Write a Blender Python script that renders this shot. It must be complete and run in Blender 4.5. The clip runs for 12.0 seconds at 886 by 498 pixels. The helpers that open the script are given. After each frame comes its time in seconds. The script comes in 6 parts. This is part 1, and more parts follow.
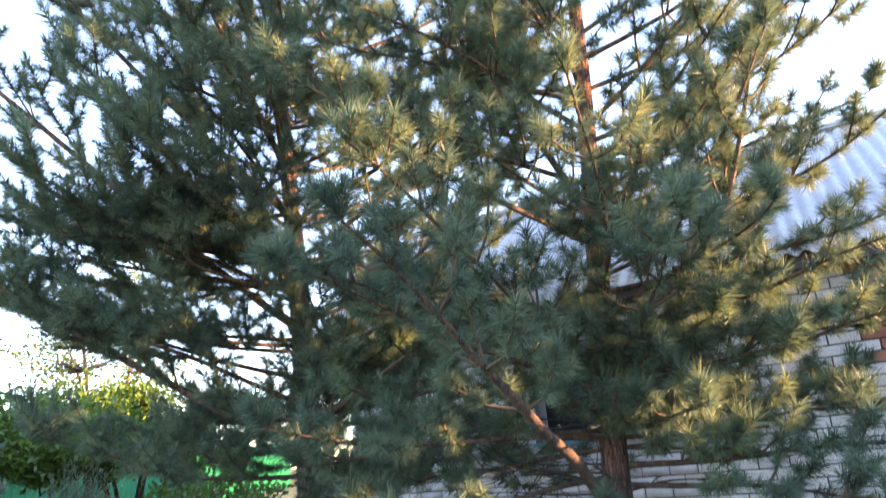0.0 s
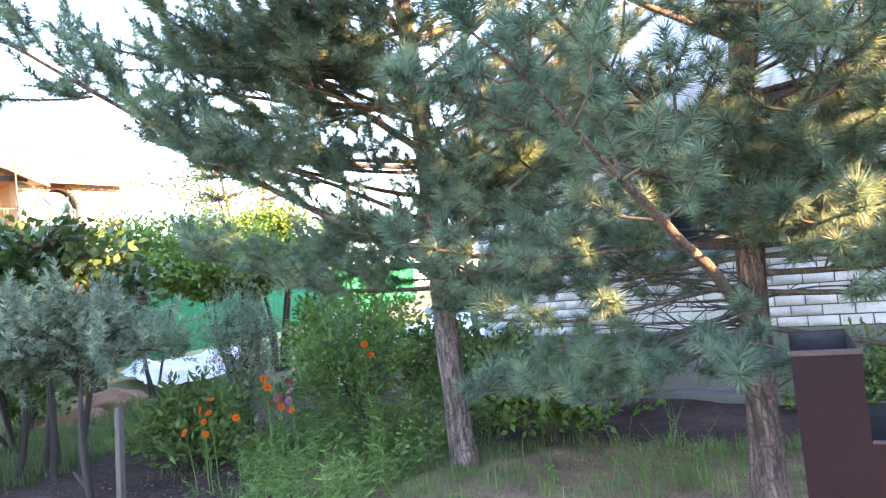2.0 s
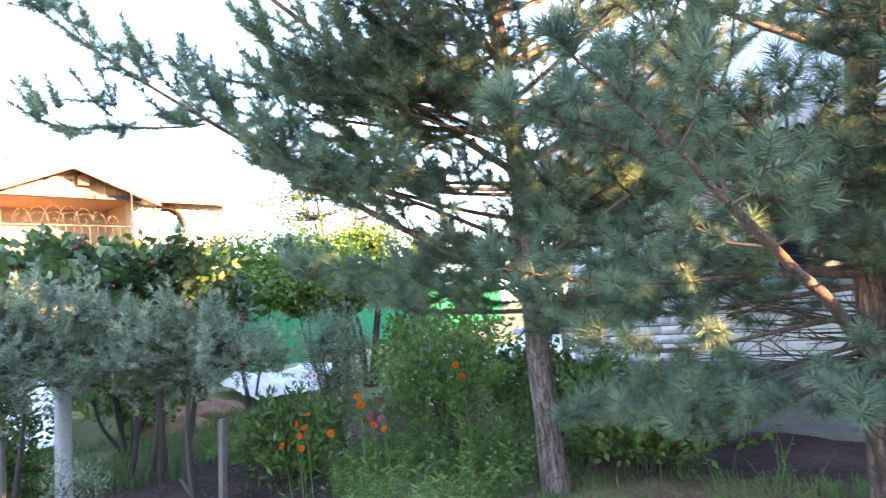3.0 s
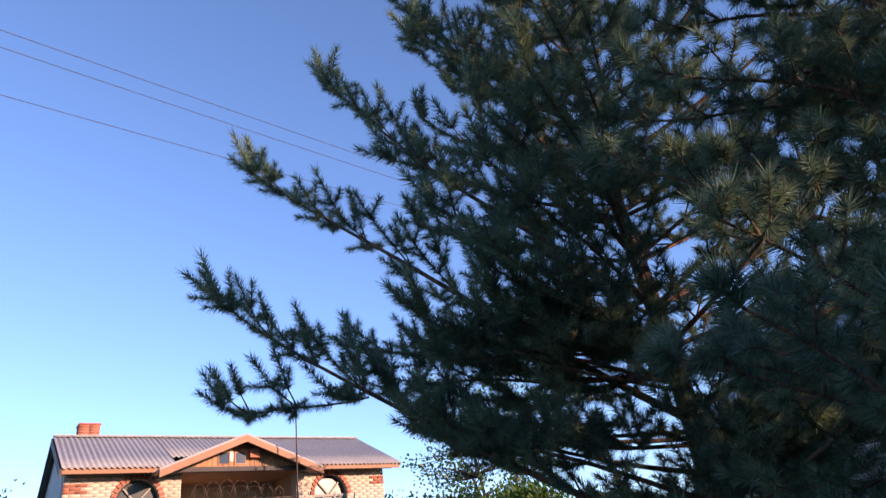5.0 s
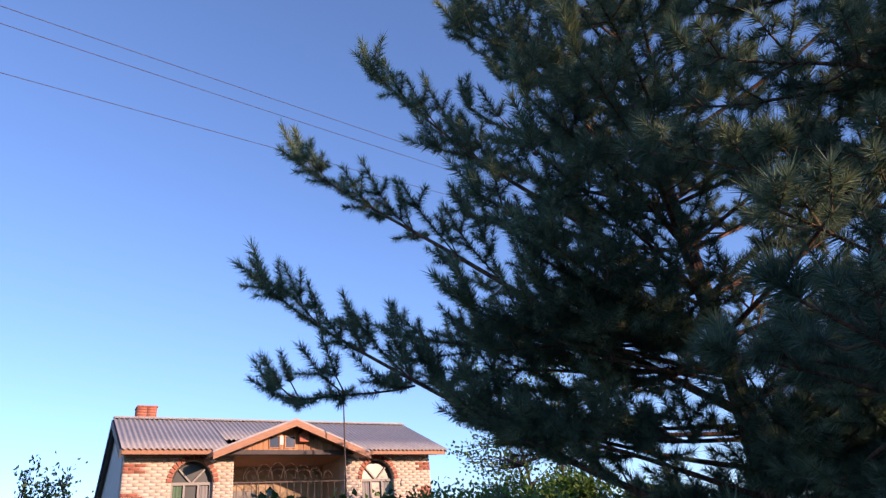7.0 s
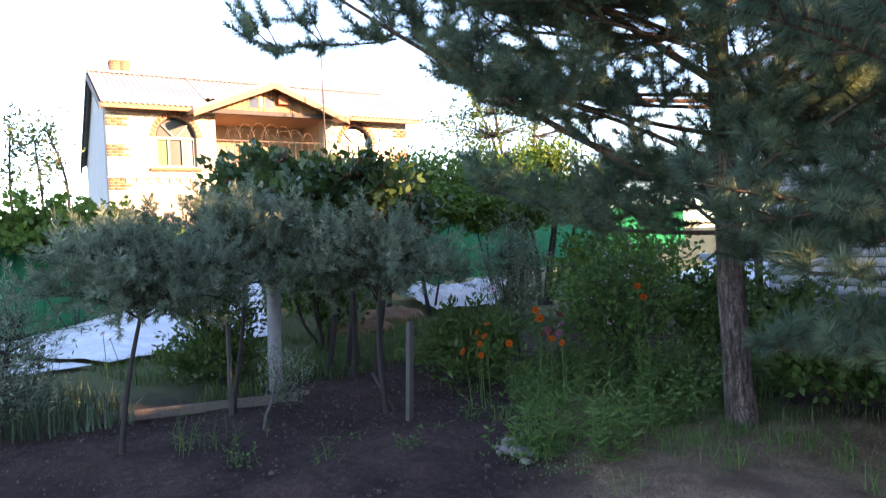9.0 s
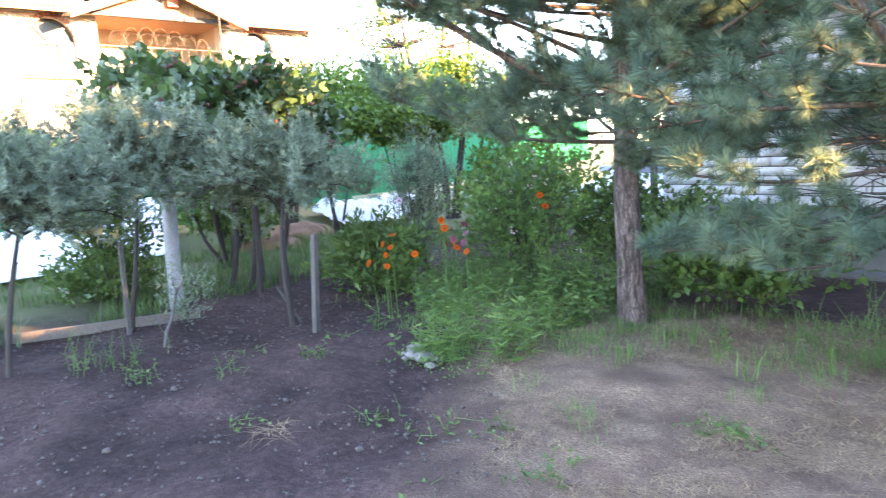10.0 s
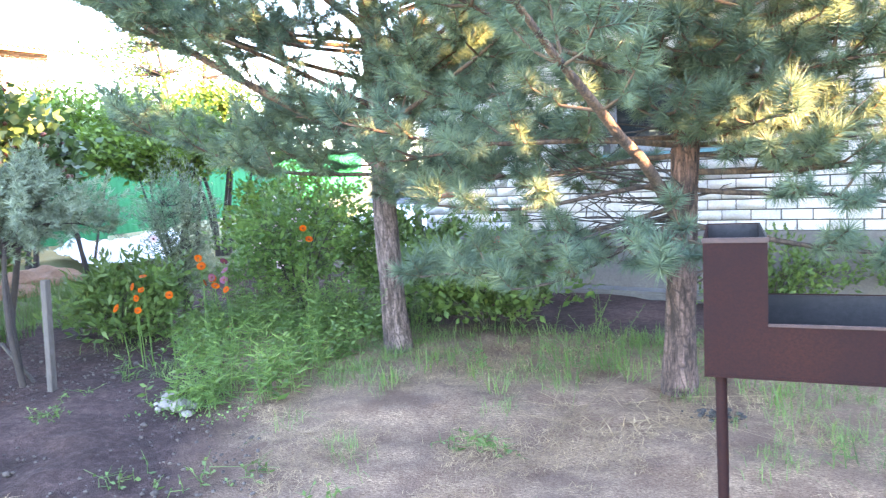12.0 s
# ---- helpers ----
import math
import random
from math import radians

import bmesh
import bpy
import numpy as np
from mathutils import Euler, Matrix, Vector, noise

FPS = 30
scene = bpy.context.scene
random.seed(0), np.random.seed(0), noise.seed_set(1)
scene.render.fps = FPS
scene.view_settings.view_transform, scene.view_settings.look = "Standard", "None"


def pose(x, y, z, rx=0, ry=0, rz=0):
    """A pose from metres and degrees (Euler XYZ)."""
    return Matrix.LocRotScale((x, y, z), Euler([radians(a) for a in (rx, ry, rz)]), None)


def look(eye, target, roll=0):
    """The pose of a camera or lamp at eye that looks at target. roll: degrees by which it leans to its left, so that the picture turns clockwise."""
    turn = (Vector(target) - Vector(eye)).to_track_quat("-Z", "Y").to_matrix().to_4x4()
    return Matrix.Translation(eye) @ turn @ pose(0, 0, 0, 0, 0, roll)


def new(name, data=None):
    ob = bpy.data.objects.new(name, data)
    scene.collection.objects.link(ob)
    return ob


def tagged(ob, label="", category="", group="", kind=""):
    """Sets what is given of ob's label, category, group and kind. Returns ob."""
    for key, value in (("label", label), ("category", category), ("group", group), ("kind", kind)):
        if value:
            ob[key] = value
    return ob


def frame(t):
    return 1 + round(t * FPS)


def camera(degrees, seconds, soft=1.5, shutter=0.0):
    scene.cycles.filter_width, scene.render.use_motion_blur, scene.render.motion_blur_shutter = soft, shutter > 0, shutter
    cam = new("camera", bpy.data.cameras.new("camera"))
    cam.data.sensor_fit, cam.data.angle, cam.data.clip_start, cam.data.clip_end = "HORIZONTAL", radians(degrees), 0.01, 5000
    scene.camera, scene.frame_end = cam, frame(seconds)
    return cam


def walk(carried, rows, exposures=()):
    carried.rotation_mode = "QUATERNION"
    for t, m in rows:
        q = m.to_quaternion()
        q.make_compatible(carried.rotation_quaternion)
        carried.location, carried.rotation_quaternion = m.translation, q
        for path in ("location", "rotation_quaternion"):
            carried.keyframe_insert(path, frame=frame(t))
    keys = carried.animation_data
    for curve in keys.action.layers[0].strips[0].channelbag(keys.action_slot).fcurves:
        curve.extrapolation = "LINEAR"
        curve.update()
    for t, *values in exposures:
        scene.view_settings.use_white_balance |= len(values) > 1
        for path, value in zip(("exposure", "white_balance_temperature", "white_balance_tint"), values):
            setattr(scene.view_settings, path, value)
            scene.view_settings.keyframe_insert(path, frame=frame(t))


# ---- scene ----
cam = camera(66.7, 12.0, soft=1.2, shutter=0.3)
PATH = [
    (0, (-0.140, -0.040, 1.468), (-0.537, 1.834, 2.042), -5.6),
    (0.5, (-0.180, -0.015, 1.445), (-0.622, 1.912, 1.751), -6.6),
    (1, (-0.189, -0.019, 1.448), (-0.704, 1.911, 1.549), -7.3),
    (1.5, (-0.214, -0.044, 1.456), (-0.880, 1.840, 1.535), -6.9),
    (2, (-0.235, -0.052, 1.460), (-1.014, 1.788, 1.547), -6.2),
    (2.5, (-0.243, -0.067, 1.468), (-1.101, 1.734, 1.613), -5.6),
    (3, (-0.274, -0.080, 1.490), (-1.273, 1.644, 1.657), -5.1),
    (3.5, (-0.277, -0.078, 1.521), (-1.439, 1.526, 1.802), -4.2),
    (3.7, (-0.294, -0.086, 1.519), (-1.495, 1.475, 1.866), -4.8),
    (5.3, (-0.313, -0.100, 1.618), (-1.464, 1.232, 2.566), -8.3),
    (5.5, (-0.313, -0.100, 1.619), (-1.471, 1.221, 2.574), -8.5),
    (6, (-0.314, -0.099, 1.620), (-1.520, 1.185, 2.566), -8.3),
    (6.5, (-0.315, -0.099, 1.621), (-1.555, 1.167, 2.549), -7.5),
    (7, (-0.316, -0.099, 1.621), (-1.584, 1.173, 2.500), -6.0),
    (7.5, (-0.319, -0.097, 1.625), (-1.597, 1.270, 2.331), -5.4),
    (7.7, (-0.317, -0.098, 1.625), (-1.621, 1.305, 2.200), -4.7),
    (9.3, (-0.334, -0.124, 1.414), (-1.737, 1.296, 1.297), -2.7),
    (9.5, (-0.328, -0.118, 1.401), (-1.700, 1.328, 1.233), -2.7),
    (10, (-0.319, -0.072, 1.402), (-1.536, 1.488, 1.110), -3.0),
    (10.5, (-0.279, -0.044, 1.401), (-1.280, 1.673, 1.175), -3.5),
    (11, (-0.195, -0.009, 1.393), (-1.046, 1.782, 1.133), -4.1),
    (11.5, (-0.191, -0.003, 1.392), (-0.960, 1.831, 1.181), -3.7),
    (12, (-0.182, -0.008, 1.390), (-0.842, 1.866, 1.159), -3.4),
]
walk(cam, [(t, look(eye, target, roll)) for t, eye, target, roll in PATH], [(0.0, 3.6, 9500, 30), (0.5, 3.88, 9500, 30), (1.0, 4.45, 9500, 30), (1.5, 4.7, 9500, 30), (2.5, 4.75, 9500, 30), (3.5, 3.8, 9400, 28), (4.4, 2.1, 7600, 28), (5.3, 1.05, 6500, 30), (7.0, 1.02, 6500, 30), (7.7, 0.8, 6600, 30), (8.5, 2.1, 7800, 28), (9.5, 4.0, 9500, 30), (10.0, 4.9, 9500, 30), (10.5, 5.2, 9500, 30), (12.0, 5.5, 9650, 30)])

# ---- world and sun ----
SUN_AZ, SUN_EL = 10.0, 10.5
world = bpy.data.worlds.new("sky")
scene.world = world
world.use_nodes = True
wn = world.node_tree.nodes
sky = wn.new("ShaderNodeTexSky")
sky.sky_type = "NISHITA"
sky.sun_disc = False
sky.sun_elevation = radians(SUN_EL)
sky.sun_rotation = radians(90 - SUN_AZ)
sky.altitude, sky.air_density, sky.dust_density, sky.ozone_density = 700, 0.92, 0.1, 3.3
wn["Background"].inputs["Strength"].default_value = 0.17
world.node_tree.links.new(sky.outputs[0], wn["Background"].inputs["Color"])
sun = new("sun", bpy.data.lights.new("sun", "SUN"))
sun.data.energy, sun.data.angle, sun.data.color = 4.0, radians(0.6), (1.0, 0.69, 0.44)
sun.matrix_world = look((60 * math.cos(radians(SUN_EL)) * math.cos(radians(SUN_AZ)), 60 * math.cos(radians(SUN_EL)) * math.sin(radians(SUN_AZ)), 60 * math.sin(radians(SUN_EL))), (0, 0, 0))

# ---- materials ----
def nodes_of(name):
    m = bpy.data.materials.new(name)
    m.use_nodes = True
    nt = m.node_tree
    return m, nt, nt.nodes, nt.links, nt.nodes["Principled BSDF"]


def noise_tex(nt, scale, detail=4.0, rough=0.6, vec=None):
    n = nt.nodes.new("ShaderNodeTexNoise")
    n.inputs["Scale"].default_value, n.inputs["Detail"].default_value, n.inputs["Roughness"].default_value = scale, detail, rough
    if vec:
        nt.links.new(vec, n.inputs["Vector"])
    return n


def ramp(nt, fac, stops):
    r = nt.nodes.new("ShaderNodeValToRGB")
    e = r.color_ramp.elements
    e[0].position, e[0].color = stops[0][0], (*stops[0][1], 1)
    e[1].position, e[1].color = stops[-1][0], (*stops[-1][1], 1)
    for p, c in stops[1:-1]:
        k = e.new(p)
        k.color = (*c, 1)
    nt.links.new(fac, r.inputs["Fac"])
    return r


def mix(nt, fac, a, b, kind="MIX"):
    m = nt.nodes.new("ShaderNodeMix")
    m.data_type, m.blend_type = "RGBA", kind
    for sock, v in ((m.inputs["Factor"], fac), (m.inputs["A"], a), (m.inputs["B"], b)):
        if isinstance(v, (int, float)):
            sock.default_value = v
        elif isinstance(v, tuple):
            sock.default_value = (*v, 1)
        else:
            nt.links.new(v, sock)
    return m.outputs["Result"]


def surface(name, c1, c2, c3=None, scale=3.0, fine=40.0, rough=0.8, bump=0.3, dist=0.01, metal=0.0, vary=0.0, stretch=None):
    """Two scales of noise between three tones, with a fine relief; vary: difference from object to object."""
    m, nt, nodes, links, bsdf = nodes_of(name)
    tc = nodes.new("ShaderNodeTexCoord")
    vec = tc.outputs["Object"]
    if stretch:
        mp = nodes.new("ShaderNodeMapping")
        mp.inputs["Scale"].default_value = stretch
        links.new(vec, mp.inputs["Vector"])
        vec = mp.outputs["Vector"]
    big, small = noise_tex(nt, scale, 5, 0.6, vec), noise_tex(nt, fine, 6, 0.7, vec)
    r1 = ramp(nt, big.outputs["Fac"], [(0.3, c1), (0.7, c2)])
    r2 = ramp(nt, small.outputs["Fac"], [(0.35, (0, 0, 0)), (0.7, (1, 1, 1))])
    col = mix(nt, r2.outputs["Color"], r1.outputs["Color"], c3 or tuple(0.75 * q for q in c1))
    if vary:
        oi = nodes.new("ShaderNodeObjectInfo")
        hs = nodes.new("ShaderNodeHueSaturation")
        mr = nodes.new("ShaderNodeMapRange")
        mr.inputs["To Min"].default_value, mr.inputs["To Max"].default_value = 1 - vary, 1 + vary
        links.new(oi.outputs["Random"], mr.inputs["Value"])
        links.new(mr.outputs["Result"], hs.inputs["Value"])
        links.new(col, hs.inputs["Color"])
        col = hs.outputs["Color"]
    links.new(col, bsdf.inputs["Base Color"])
    bsdf.inputs["Roughness"].default_value, bsdf.inputs["Metallic"].default_value = rough, metal
    b = nodes.new("ShaderNodeBump")
    b.inputs["Strength"].default_value, b.inputs["Distance"].default_value = bump, dist
    links.new(small.outputs["Fac"], b.inputs["Height"])
    links.new(b.outputs["Normal"], bsdf.inputs["Normal"])
    return m


def island_bricks(name, c1, c2, fine=60.0, spread=0.25):
    m, nt, nodes, links, bsdf = nodes_of(name)
    geo = nodes.new("ShaderNodeNewGeometry")
    oi = nodes.new("ShaderNodeObjectInfo")
    add = nodes.new("ShaderNodeMath")
    add.operation = "ADD"
    links.new(geo.outputs["Random Per Island"], add.inputs[0])
    links.new(oi.outputs["Random"], add.inputs[1])
    fr = nodes.new("ShaderNodeMath")
    fr.operation = "FRACT"
    links.new(add.outputs[0], fr.inputs[0])
    n = noise_tex(nt, fine, 6, 0.7, geo.outputs["Position"])
    n2 = noise_tex(nt, 2.5, 4, 0.6, geo.outputs["Position"])
    base = ramp(nt, fr.outputs[0], [(0.0, c1), (1.0, c2)])
    dark = ramp(nt, n.outputs["Fac"], [(0.3, tuple(1 - spread for _ in range(3))), (0.65, (1, 1, 1))])
    big = ramp(nt, n2.outputs["Fac"], [(0.25, (0.78, 0.78, 0.76)), (0.6, (1, 1, 1))])
    col = mix(nt, 1.0, mix(nt, 1.0, base.outputs["Color"], dark.outputs["Color"], "MULTIPLY"), big.outputs["Color"], "MULTIPLY")
    links.new(col, bsdf.inputs["Base Color"])
    bsdf.inputs["Roughness"].default_value = 0.85
    b = nodes.new("ShaderNodeBump")
    b.inputs["Strength"].default_value, b.inputs["Distance"].default_value = 0.5, 0.004
    links.new(n.outputs["Fac"], b.inputs["Height"])
    links.new(b.outputs["Normal"], bsdf.inputs["Normal"])
    return m


def foliage(name, stops, patch=1.2, thru=0.35, rough=0.5, gloss=0.35):
    """Leaves or needles: tone by leaf and by patch of the crown, part of the light passing through."""
    m, nt, nodes, links, bsdf = nodes_of(name)
    geo = nodes.new("ShaderNodeNewGeometry")
    n = noise_tex(nt, patch, 3, 0.5, geo.outputs["Position"])
    ma = nodes.new("ShaderNodeMath")
    ma.operation = "MULTIPLY_ADD"
    links.new(geo.outputs["Random Per Island"], ma.inputs[0])
    ma.inputs[1].default_value = 0.32
    mb = nodes.new("ShaderNodeMath")
    mb.operation = "MULTIPLY_ADD"
    links.new(n.outputs["Fac"], mb.inputs[0])
    mb.inputs[1].default_value = 1.1
    n2 = noise_tex(nt, patch * 5.5, 2, 0.5, geo.outputs["Position"])
    mc = nodes.new("ShaderNodeMath")
    mc.operation = "MULTIPLY_ADD"
    links.new(n2.outputs["Fac"], mc.inputs[0])
    mc.inputs[1].default_value, mc.inputs[2].default_value = 1.1, -0.78
    links.new(mc.outputs[0], mb.inputs[2])
    links.new(mb.outputs[0], ma.inputs[2])
    col = ramp(nt, ma.outputs[0], stops)
    links.new(col.outputs["Color"], bsdf.inputs["Base Color"])
    bsdf.inputs["Roughness"].default_value, bsdf.inputs["Specular IOR Level"].default_value = rough, gloss
    tr = nodes.new("ShaderNodeBsdfTranslucent")
    links.new(mix(nt, 1.0, col.outputs["Color"], (1.15, 1.02, 0.78), "MULTIPLY"), tr.inputs["Color"])
    ms = nodes.new("ShaderNodeMixShader")
    ms.inputs["Fac"].default_value = thru
    links.new(bsdf.outputs[0], ms.inputs[1])
    links.new(tr.outputs[0], ms.inputs[2])
    links.new(ms.outputs[0], nodes["Material Output"].inputs["Surface"])
    return m


def bark(name, low, high, seam, flake_scale=9.0, depth=0.02):
    """Bark plates with dark furrows, redder with height as on old pines."""
    m, nt, nodes, links, bsdf = nodes_of(name)
    tc = nodes.new("ShaderNodeTexCoord")
    mp = nodes.new("ShaderNodeMapping")
    mp.inputs["Scale"].default_value = (1.0, 1.0, 0.24)
    links.new(tc.outputs["Object"], mp.inputs["Vector"])
    wob = noise_tex(nt, 6, 3, 0.5, mp.outputs["Vector"])
    vm = nodes.new("ShaderNodeVectorMath")
    vm.operation = "MULTIPLY_ADD"
    links.new(wob.outputs["Color"], vm.inputs[0])
    vm.inputs[1].default_value = (0.12, 0.12, 0.12)
    links.new(mp.outputs["Vector"], vm.inputs[2])
    vo = nodes.new("ShaderNodeTexVoronoi")
    vo.feature, vo.inputs["Scale"].default_value = "DISTANCE_TO_EDGE", flake_scale * 2.4
    links.new(vm.outputs[0], vo.inputs["Vector"])
    small = noise_tex(nt, 55, 5, 0.7, tc.outputs["Object"])
    sep = nodes.new("ShaderNodeSeparateXYZ")
    links.new(tc.outputs["Object"], sep.inputs[0])
    mr = nodes.new("ShaderNodeMapRange")
    mr.inputs["From Min"].default_value, mr.inputs["From Max"].default_value = 0.9, 2.6
    links.new(sep.outputs["Z"], mr.inputs["Value"])
    plate = mix(nt, mr.outputs["Result"], low, high)
    plate = mix(nt, 0.8, plate, ramp(nt, small.outputs["Fac"], [(0.3, (0.35, 0.35, 0.35)), (0.7, (1.35, 1.35, 1.35))]).outputs["Color"], "MULTIPLY")
    mp2 = nodes.new("ShaderNodeMapping")
    mp2.inputs["Scale"].default_value = (25.0, 25.0, 5.0)
    links.new(tc.outputs["Object"], mp2.inputs["Vector"])
    strip = noise_tex(nt, 1.0, 6, 0.7, mp2.outputs["Vector"])
    furrow = ramp(nt, strip.outputs["Fac"], [(0.40, (0, 0, 0)), (0.55, (1, 1, 1))])
    edge = ramp(nt, vo.outputs["Distance"], [(0.0, (0.3, 0.3, 0.3)), (0.10, (1, 1, 1))])
    both = mix(nt, 1.0, furrow.outputs["Color"], edge.outputs["Color"], "MULTIPLY")
    links.new(mix(nt, both, seam, plate), bsdf.inputs["Base Color"])
    bsdf.inputs["Roughness"].default_value = 0.9
    hsum = mix(nt, 0.3, both, small.outputs["Color"])
    b = nodes.new("ShaderNodeBump")
    b.inputs["Strength"].default_value, b.inputs["Distance"].default_value = 0.8, depth
    links.new(hsum, b.inputs["Height"])
    links.new(b.outputs["Normal"], bsdf.inputs["Normal"])
    return m


def ground_material():
    m, nt, nodes, links, bsdf = nodes_of("garden_ground")
    geo = nodes.new("ShaderNodeNewGeometry")
    pos = geo.outputs["Position"]
    clods, fine, mid, wide = noise_tex(nt, 22, 8, 0.75, pos), noise_tex(nt, 120, 6, 0.7, pos), noise_tex(nt, 4, 5, 0.6, pos), noise_tex(nt, 1.1, 5, 0.6, pos)
    soil = mix(nt, mid.outputs["Fac"], (0.030, 0.016, 0.0152), (0.080, 0.044, 0.040))
    soil = mix(nt, ramp(nt, clods.outputs["Fac"], [(0.45, (0, 0, 0)), (0.75, (1, 1, 1))]).outputs["Color"], soil, (0.125, 0.074, 0.067))
    soil = mix(nt, 1.0, soil, ramp(nt, wide.outputs["Fac"], [(0.34, (0.45, 0.45, 0.45)), (0.64, (1.25, 1.25, 1.25))]).outputs["Color"], "MULTIPLY")
    mpx = nodes.new("ShaderNodeMapping")
    mpx.inputs["Scale"].default_value, mpx.inputs["Rotation"].default_value = (45, 190, 45), (0, 0, 0.5)
    links.new(pos, mpx.inputs["Vector"])
    straw = noise_tex(nt, 1.0, 6, 0.75, mpx.outputs["Vector"])
    dry = ramp(nt, straw.outputs["Fac"], [(0.34, (0.085, 0.047, 0.034)), (0.5, (0.26, 0.160, 0.108)), (0.66, (0.50, 0.34, 0.225))])
    dry2 = mix(nt, ramp(nt, mid.outputs["Fac"], [(0.42, (0, 0, 0)), (0.66, (1, 1, 1))]).outputs["Color"], dry.outputs["Color"], (0.165, 0.099, 0.072))
    patch = noise_tex(nt, 2.3, 6, 0.65, pos)
    dry2 = mix(nt, ramp(nt, patch.outputs["Fac"], [(0.48, (0, 0, 0)), (0.62, (0.6, 0.6, 0.6))]).outputs["Color"], dry2, (0.15, 0.082, 0.056))
    # trodden soil on one side of a wandering line, dry mown grass on the other
    sep = nodes.new("ShaderNodeSeparateXYZ")
    links.new(pos, sep.inputs[0])
    ma = nodes.new("ShaderNodeMath")
    ma.operation = "MULTIPLY_ADD"
    links.new(sep.outputs["Y"], ma.inputs[0])
    ma.inputs[1].default_value = 0.72
    links.new(sep.outputs["X"], ma.inputs[2])
    mb = nodes.new("ShaderNodeMath")
    mb.operation = "MULTIPLY_ADD"
    links.new(wide.outputs["Fac"], mb.inputs[0])
    mb.inputs[1].default_value = 1.3
    links.new(ma.outputs[0], mb.inputs[2])
    mask = nodes.new("ShaderNodeMapRange")
    mask.inputs["From Min"].default_value, mask.inputs["From Max"].default_value = -0.15, 0.5
    links.new(mb.outputs[0], mask.inputs["Value"])
    back = nodes.new("ShaderNodeMapRange")
    back.inputs["From Min"].default_value, back.inputs["From Max"].default_value = 5.6, 5.0
    links.new(sep.outputs["Y"], back.inputs["Value"])
    mm = nodes.new("ShaderNodeMath")
    mm.operation = "MULTIPLY"
    links.new(mask.outputs[0], mm.inputs[0])
    links.new(back.outputs[0], mm.inputs[1])
    near = mix(nt, mm.outputs[0], soil, dry2)
    green = mix(nt, mid.outputs["Fac"], (0.05, 0.075, 0.025), (0.13, 0.125, 0.06))
    far = nodes.new("ShaderNodeMapRange")
    far.inputs["From Min"].default_value, far.inputs["From Max"].default_value = -6.4, -7.6
    links.new(sep.outputs["X"], far.inputs["Value"])
    col = mix(nt, far.outputs[0], near, green)
    col = mix(nt, 0.85, col, ramp(nt, fine.outputs["Fac"], [(0.3, (0.35, 0.35, 0.35)), (0.7, (1.5, 1.5, 1.5))]).outputs["Color"], "MULTIPLY")
    links.new(col, bsdf.inputs["Base Color"])
    bsdf.inputs["Roughness"].default_value = 0.95
    bsdf.inputs["Specular IOR Level"].default_value = 0.2
    b = nodes.new("ShaderNodeBump")
    b.inputs["Strength"].default_value, b.inputs["Distance"].default_value = 0.95, 0.045
    links.new(mix(nt, 0.35, clods.outputs["Color"], fine.outputs["Color"]), b.inputs["Height"])
    links.new(b.outputs["Normal"], bsdf.inputs["Normal"])
    return m


def glass_material(name, tint, rough=0.05):
    m, nt, nodes, links, bsdf = nodes_of(name)
    bsdf.inputs["Base Color"].default_value = (*tint, 1)
    bsdf.inputs["Roughness"].default_value = rough
    bsdf.inputs["Specular IOR Level"].default_value = 0.6
    bsdf.inputs["Coat Weight"].default_value = 0.1
    return m


M_GROUND = ground_material()
M_NEEDLE = foliage("pine_needles", [(0.0, (0.030, 0.062, 0.050)), (0.4, (0.080, 0.145, 0.108)), (0.75, (0.155, 0.225, 0.140)), (1.0, (0.25, 0.26, 0.135))], 1.6, 0.38, 0.5, 0.2)
M_BARK = bark("pine_bark", (0.195, 0.138, 0.122), (0.22, 0.125, 0.085), (0.034, 0.021, 0.018), 13.0, 0.03)
M_BARK_RED = bark("red_pine_bark", (0.150, 0.092, 0.079), (0.38, 0.15, 0.07), (0.022, 0.013, 0.011), 13.0, 0.035)
M_LIMB = bark("limb_bark", (0.10, 0.068, 0.052), (0.19, 0.10, 0.055), (0.035, 0.025, 0.02), 14, 0.006)
M_TWIG = surface("twig_bark", (0.10, 0.065, 0.045), (0.17, 0.11, 0.07), scale=8, fine=90, rough=0.9)
M_DEAD = surface("dead_twig", (0.035, 0.028, 0.025), (0.08, 0.065, 0.055), scale=8, fine=90, rough=0.95)
M_SILVER = foliage("sea_buckthorn_leaves", [(0.0, (0.050, 0.082, 0.054)), (0.5, (0.135, 0.188, 0.130)), (1.0, (0.27, 0.335, 0.245))], 2.5, 0.25, 0.6, 0.3)
M_VIB = foliage("viburnum_leaves", [(0.0, (0.018, 0.045, 0.018)), (0.6, (0.045, 0.095, 0.032)), (1.0, (0.08, 0.14, 0.045))], 2.5, 0.25, 0.45, 0.4)
M_LIME = foliage("light_leaves", [(0.0, (0.032, 0.085, 0.014)), (0.5, (0.068, 0.145, 0.026)), (1.0, (0.14, 0.22, 0.045))], 1.5, 0.35, 0.5, 0.3)
M_LEAF = foliage("garden_leaves", [(0.0, (0.028, 0.07, 0.02)), (0.5, (0.06, 0.13, 0.035)), (1.0, (0.12, 0.20, 0.06))], 2.0, 0.3, 0.5, 0.35)
M_WEED = foliage("weed_leaves", [(0.0, (0.024, 0.07, 0.022)), (0.45, (0.058, 0.145, 0.04)), (1.0, (0.13, 0.25, 0.07))], 2.0, 0.35, 0.5, 0.3)
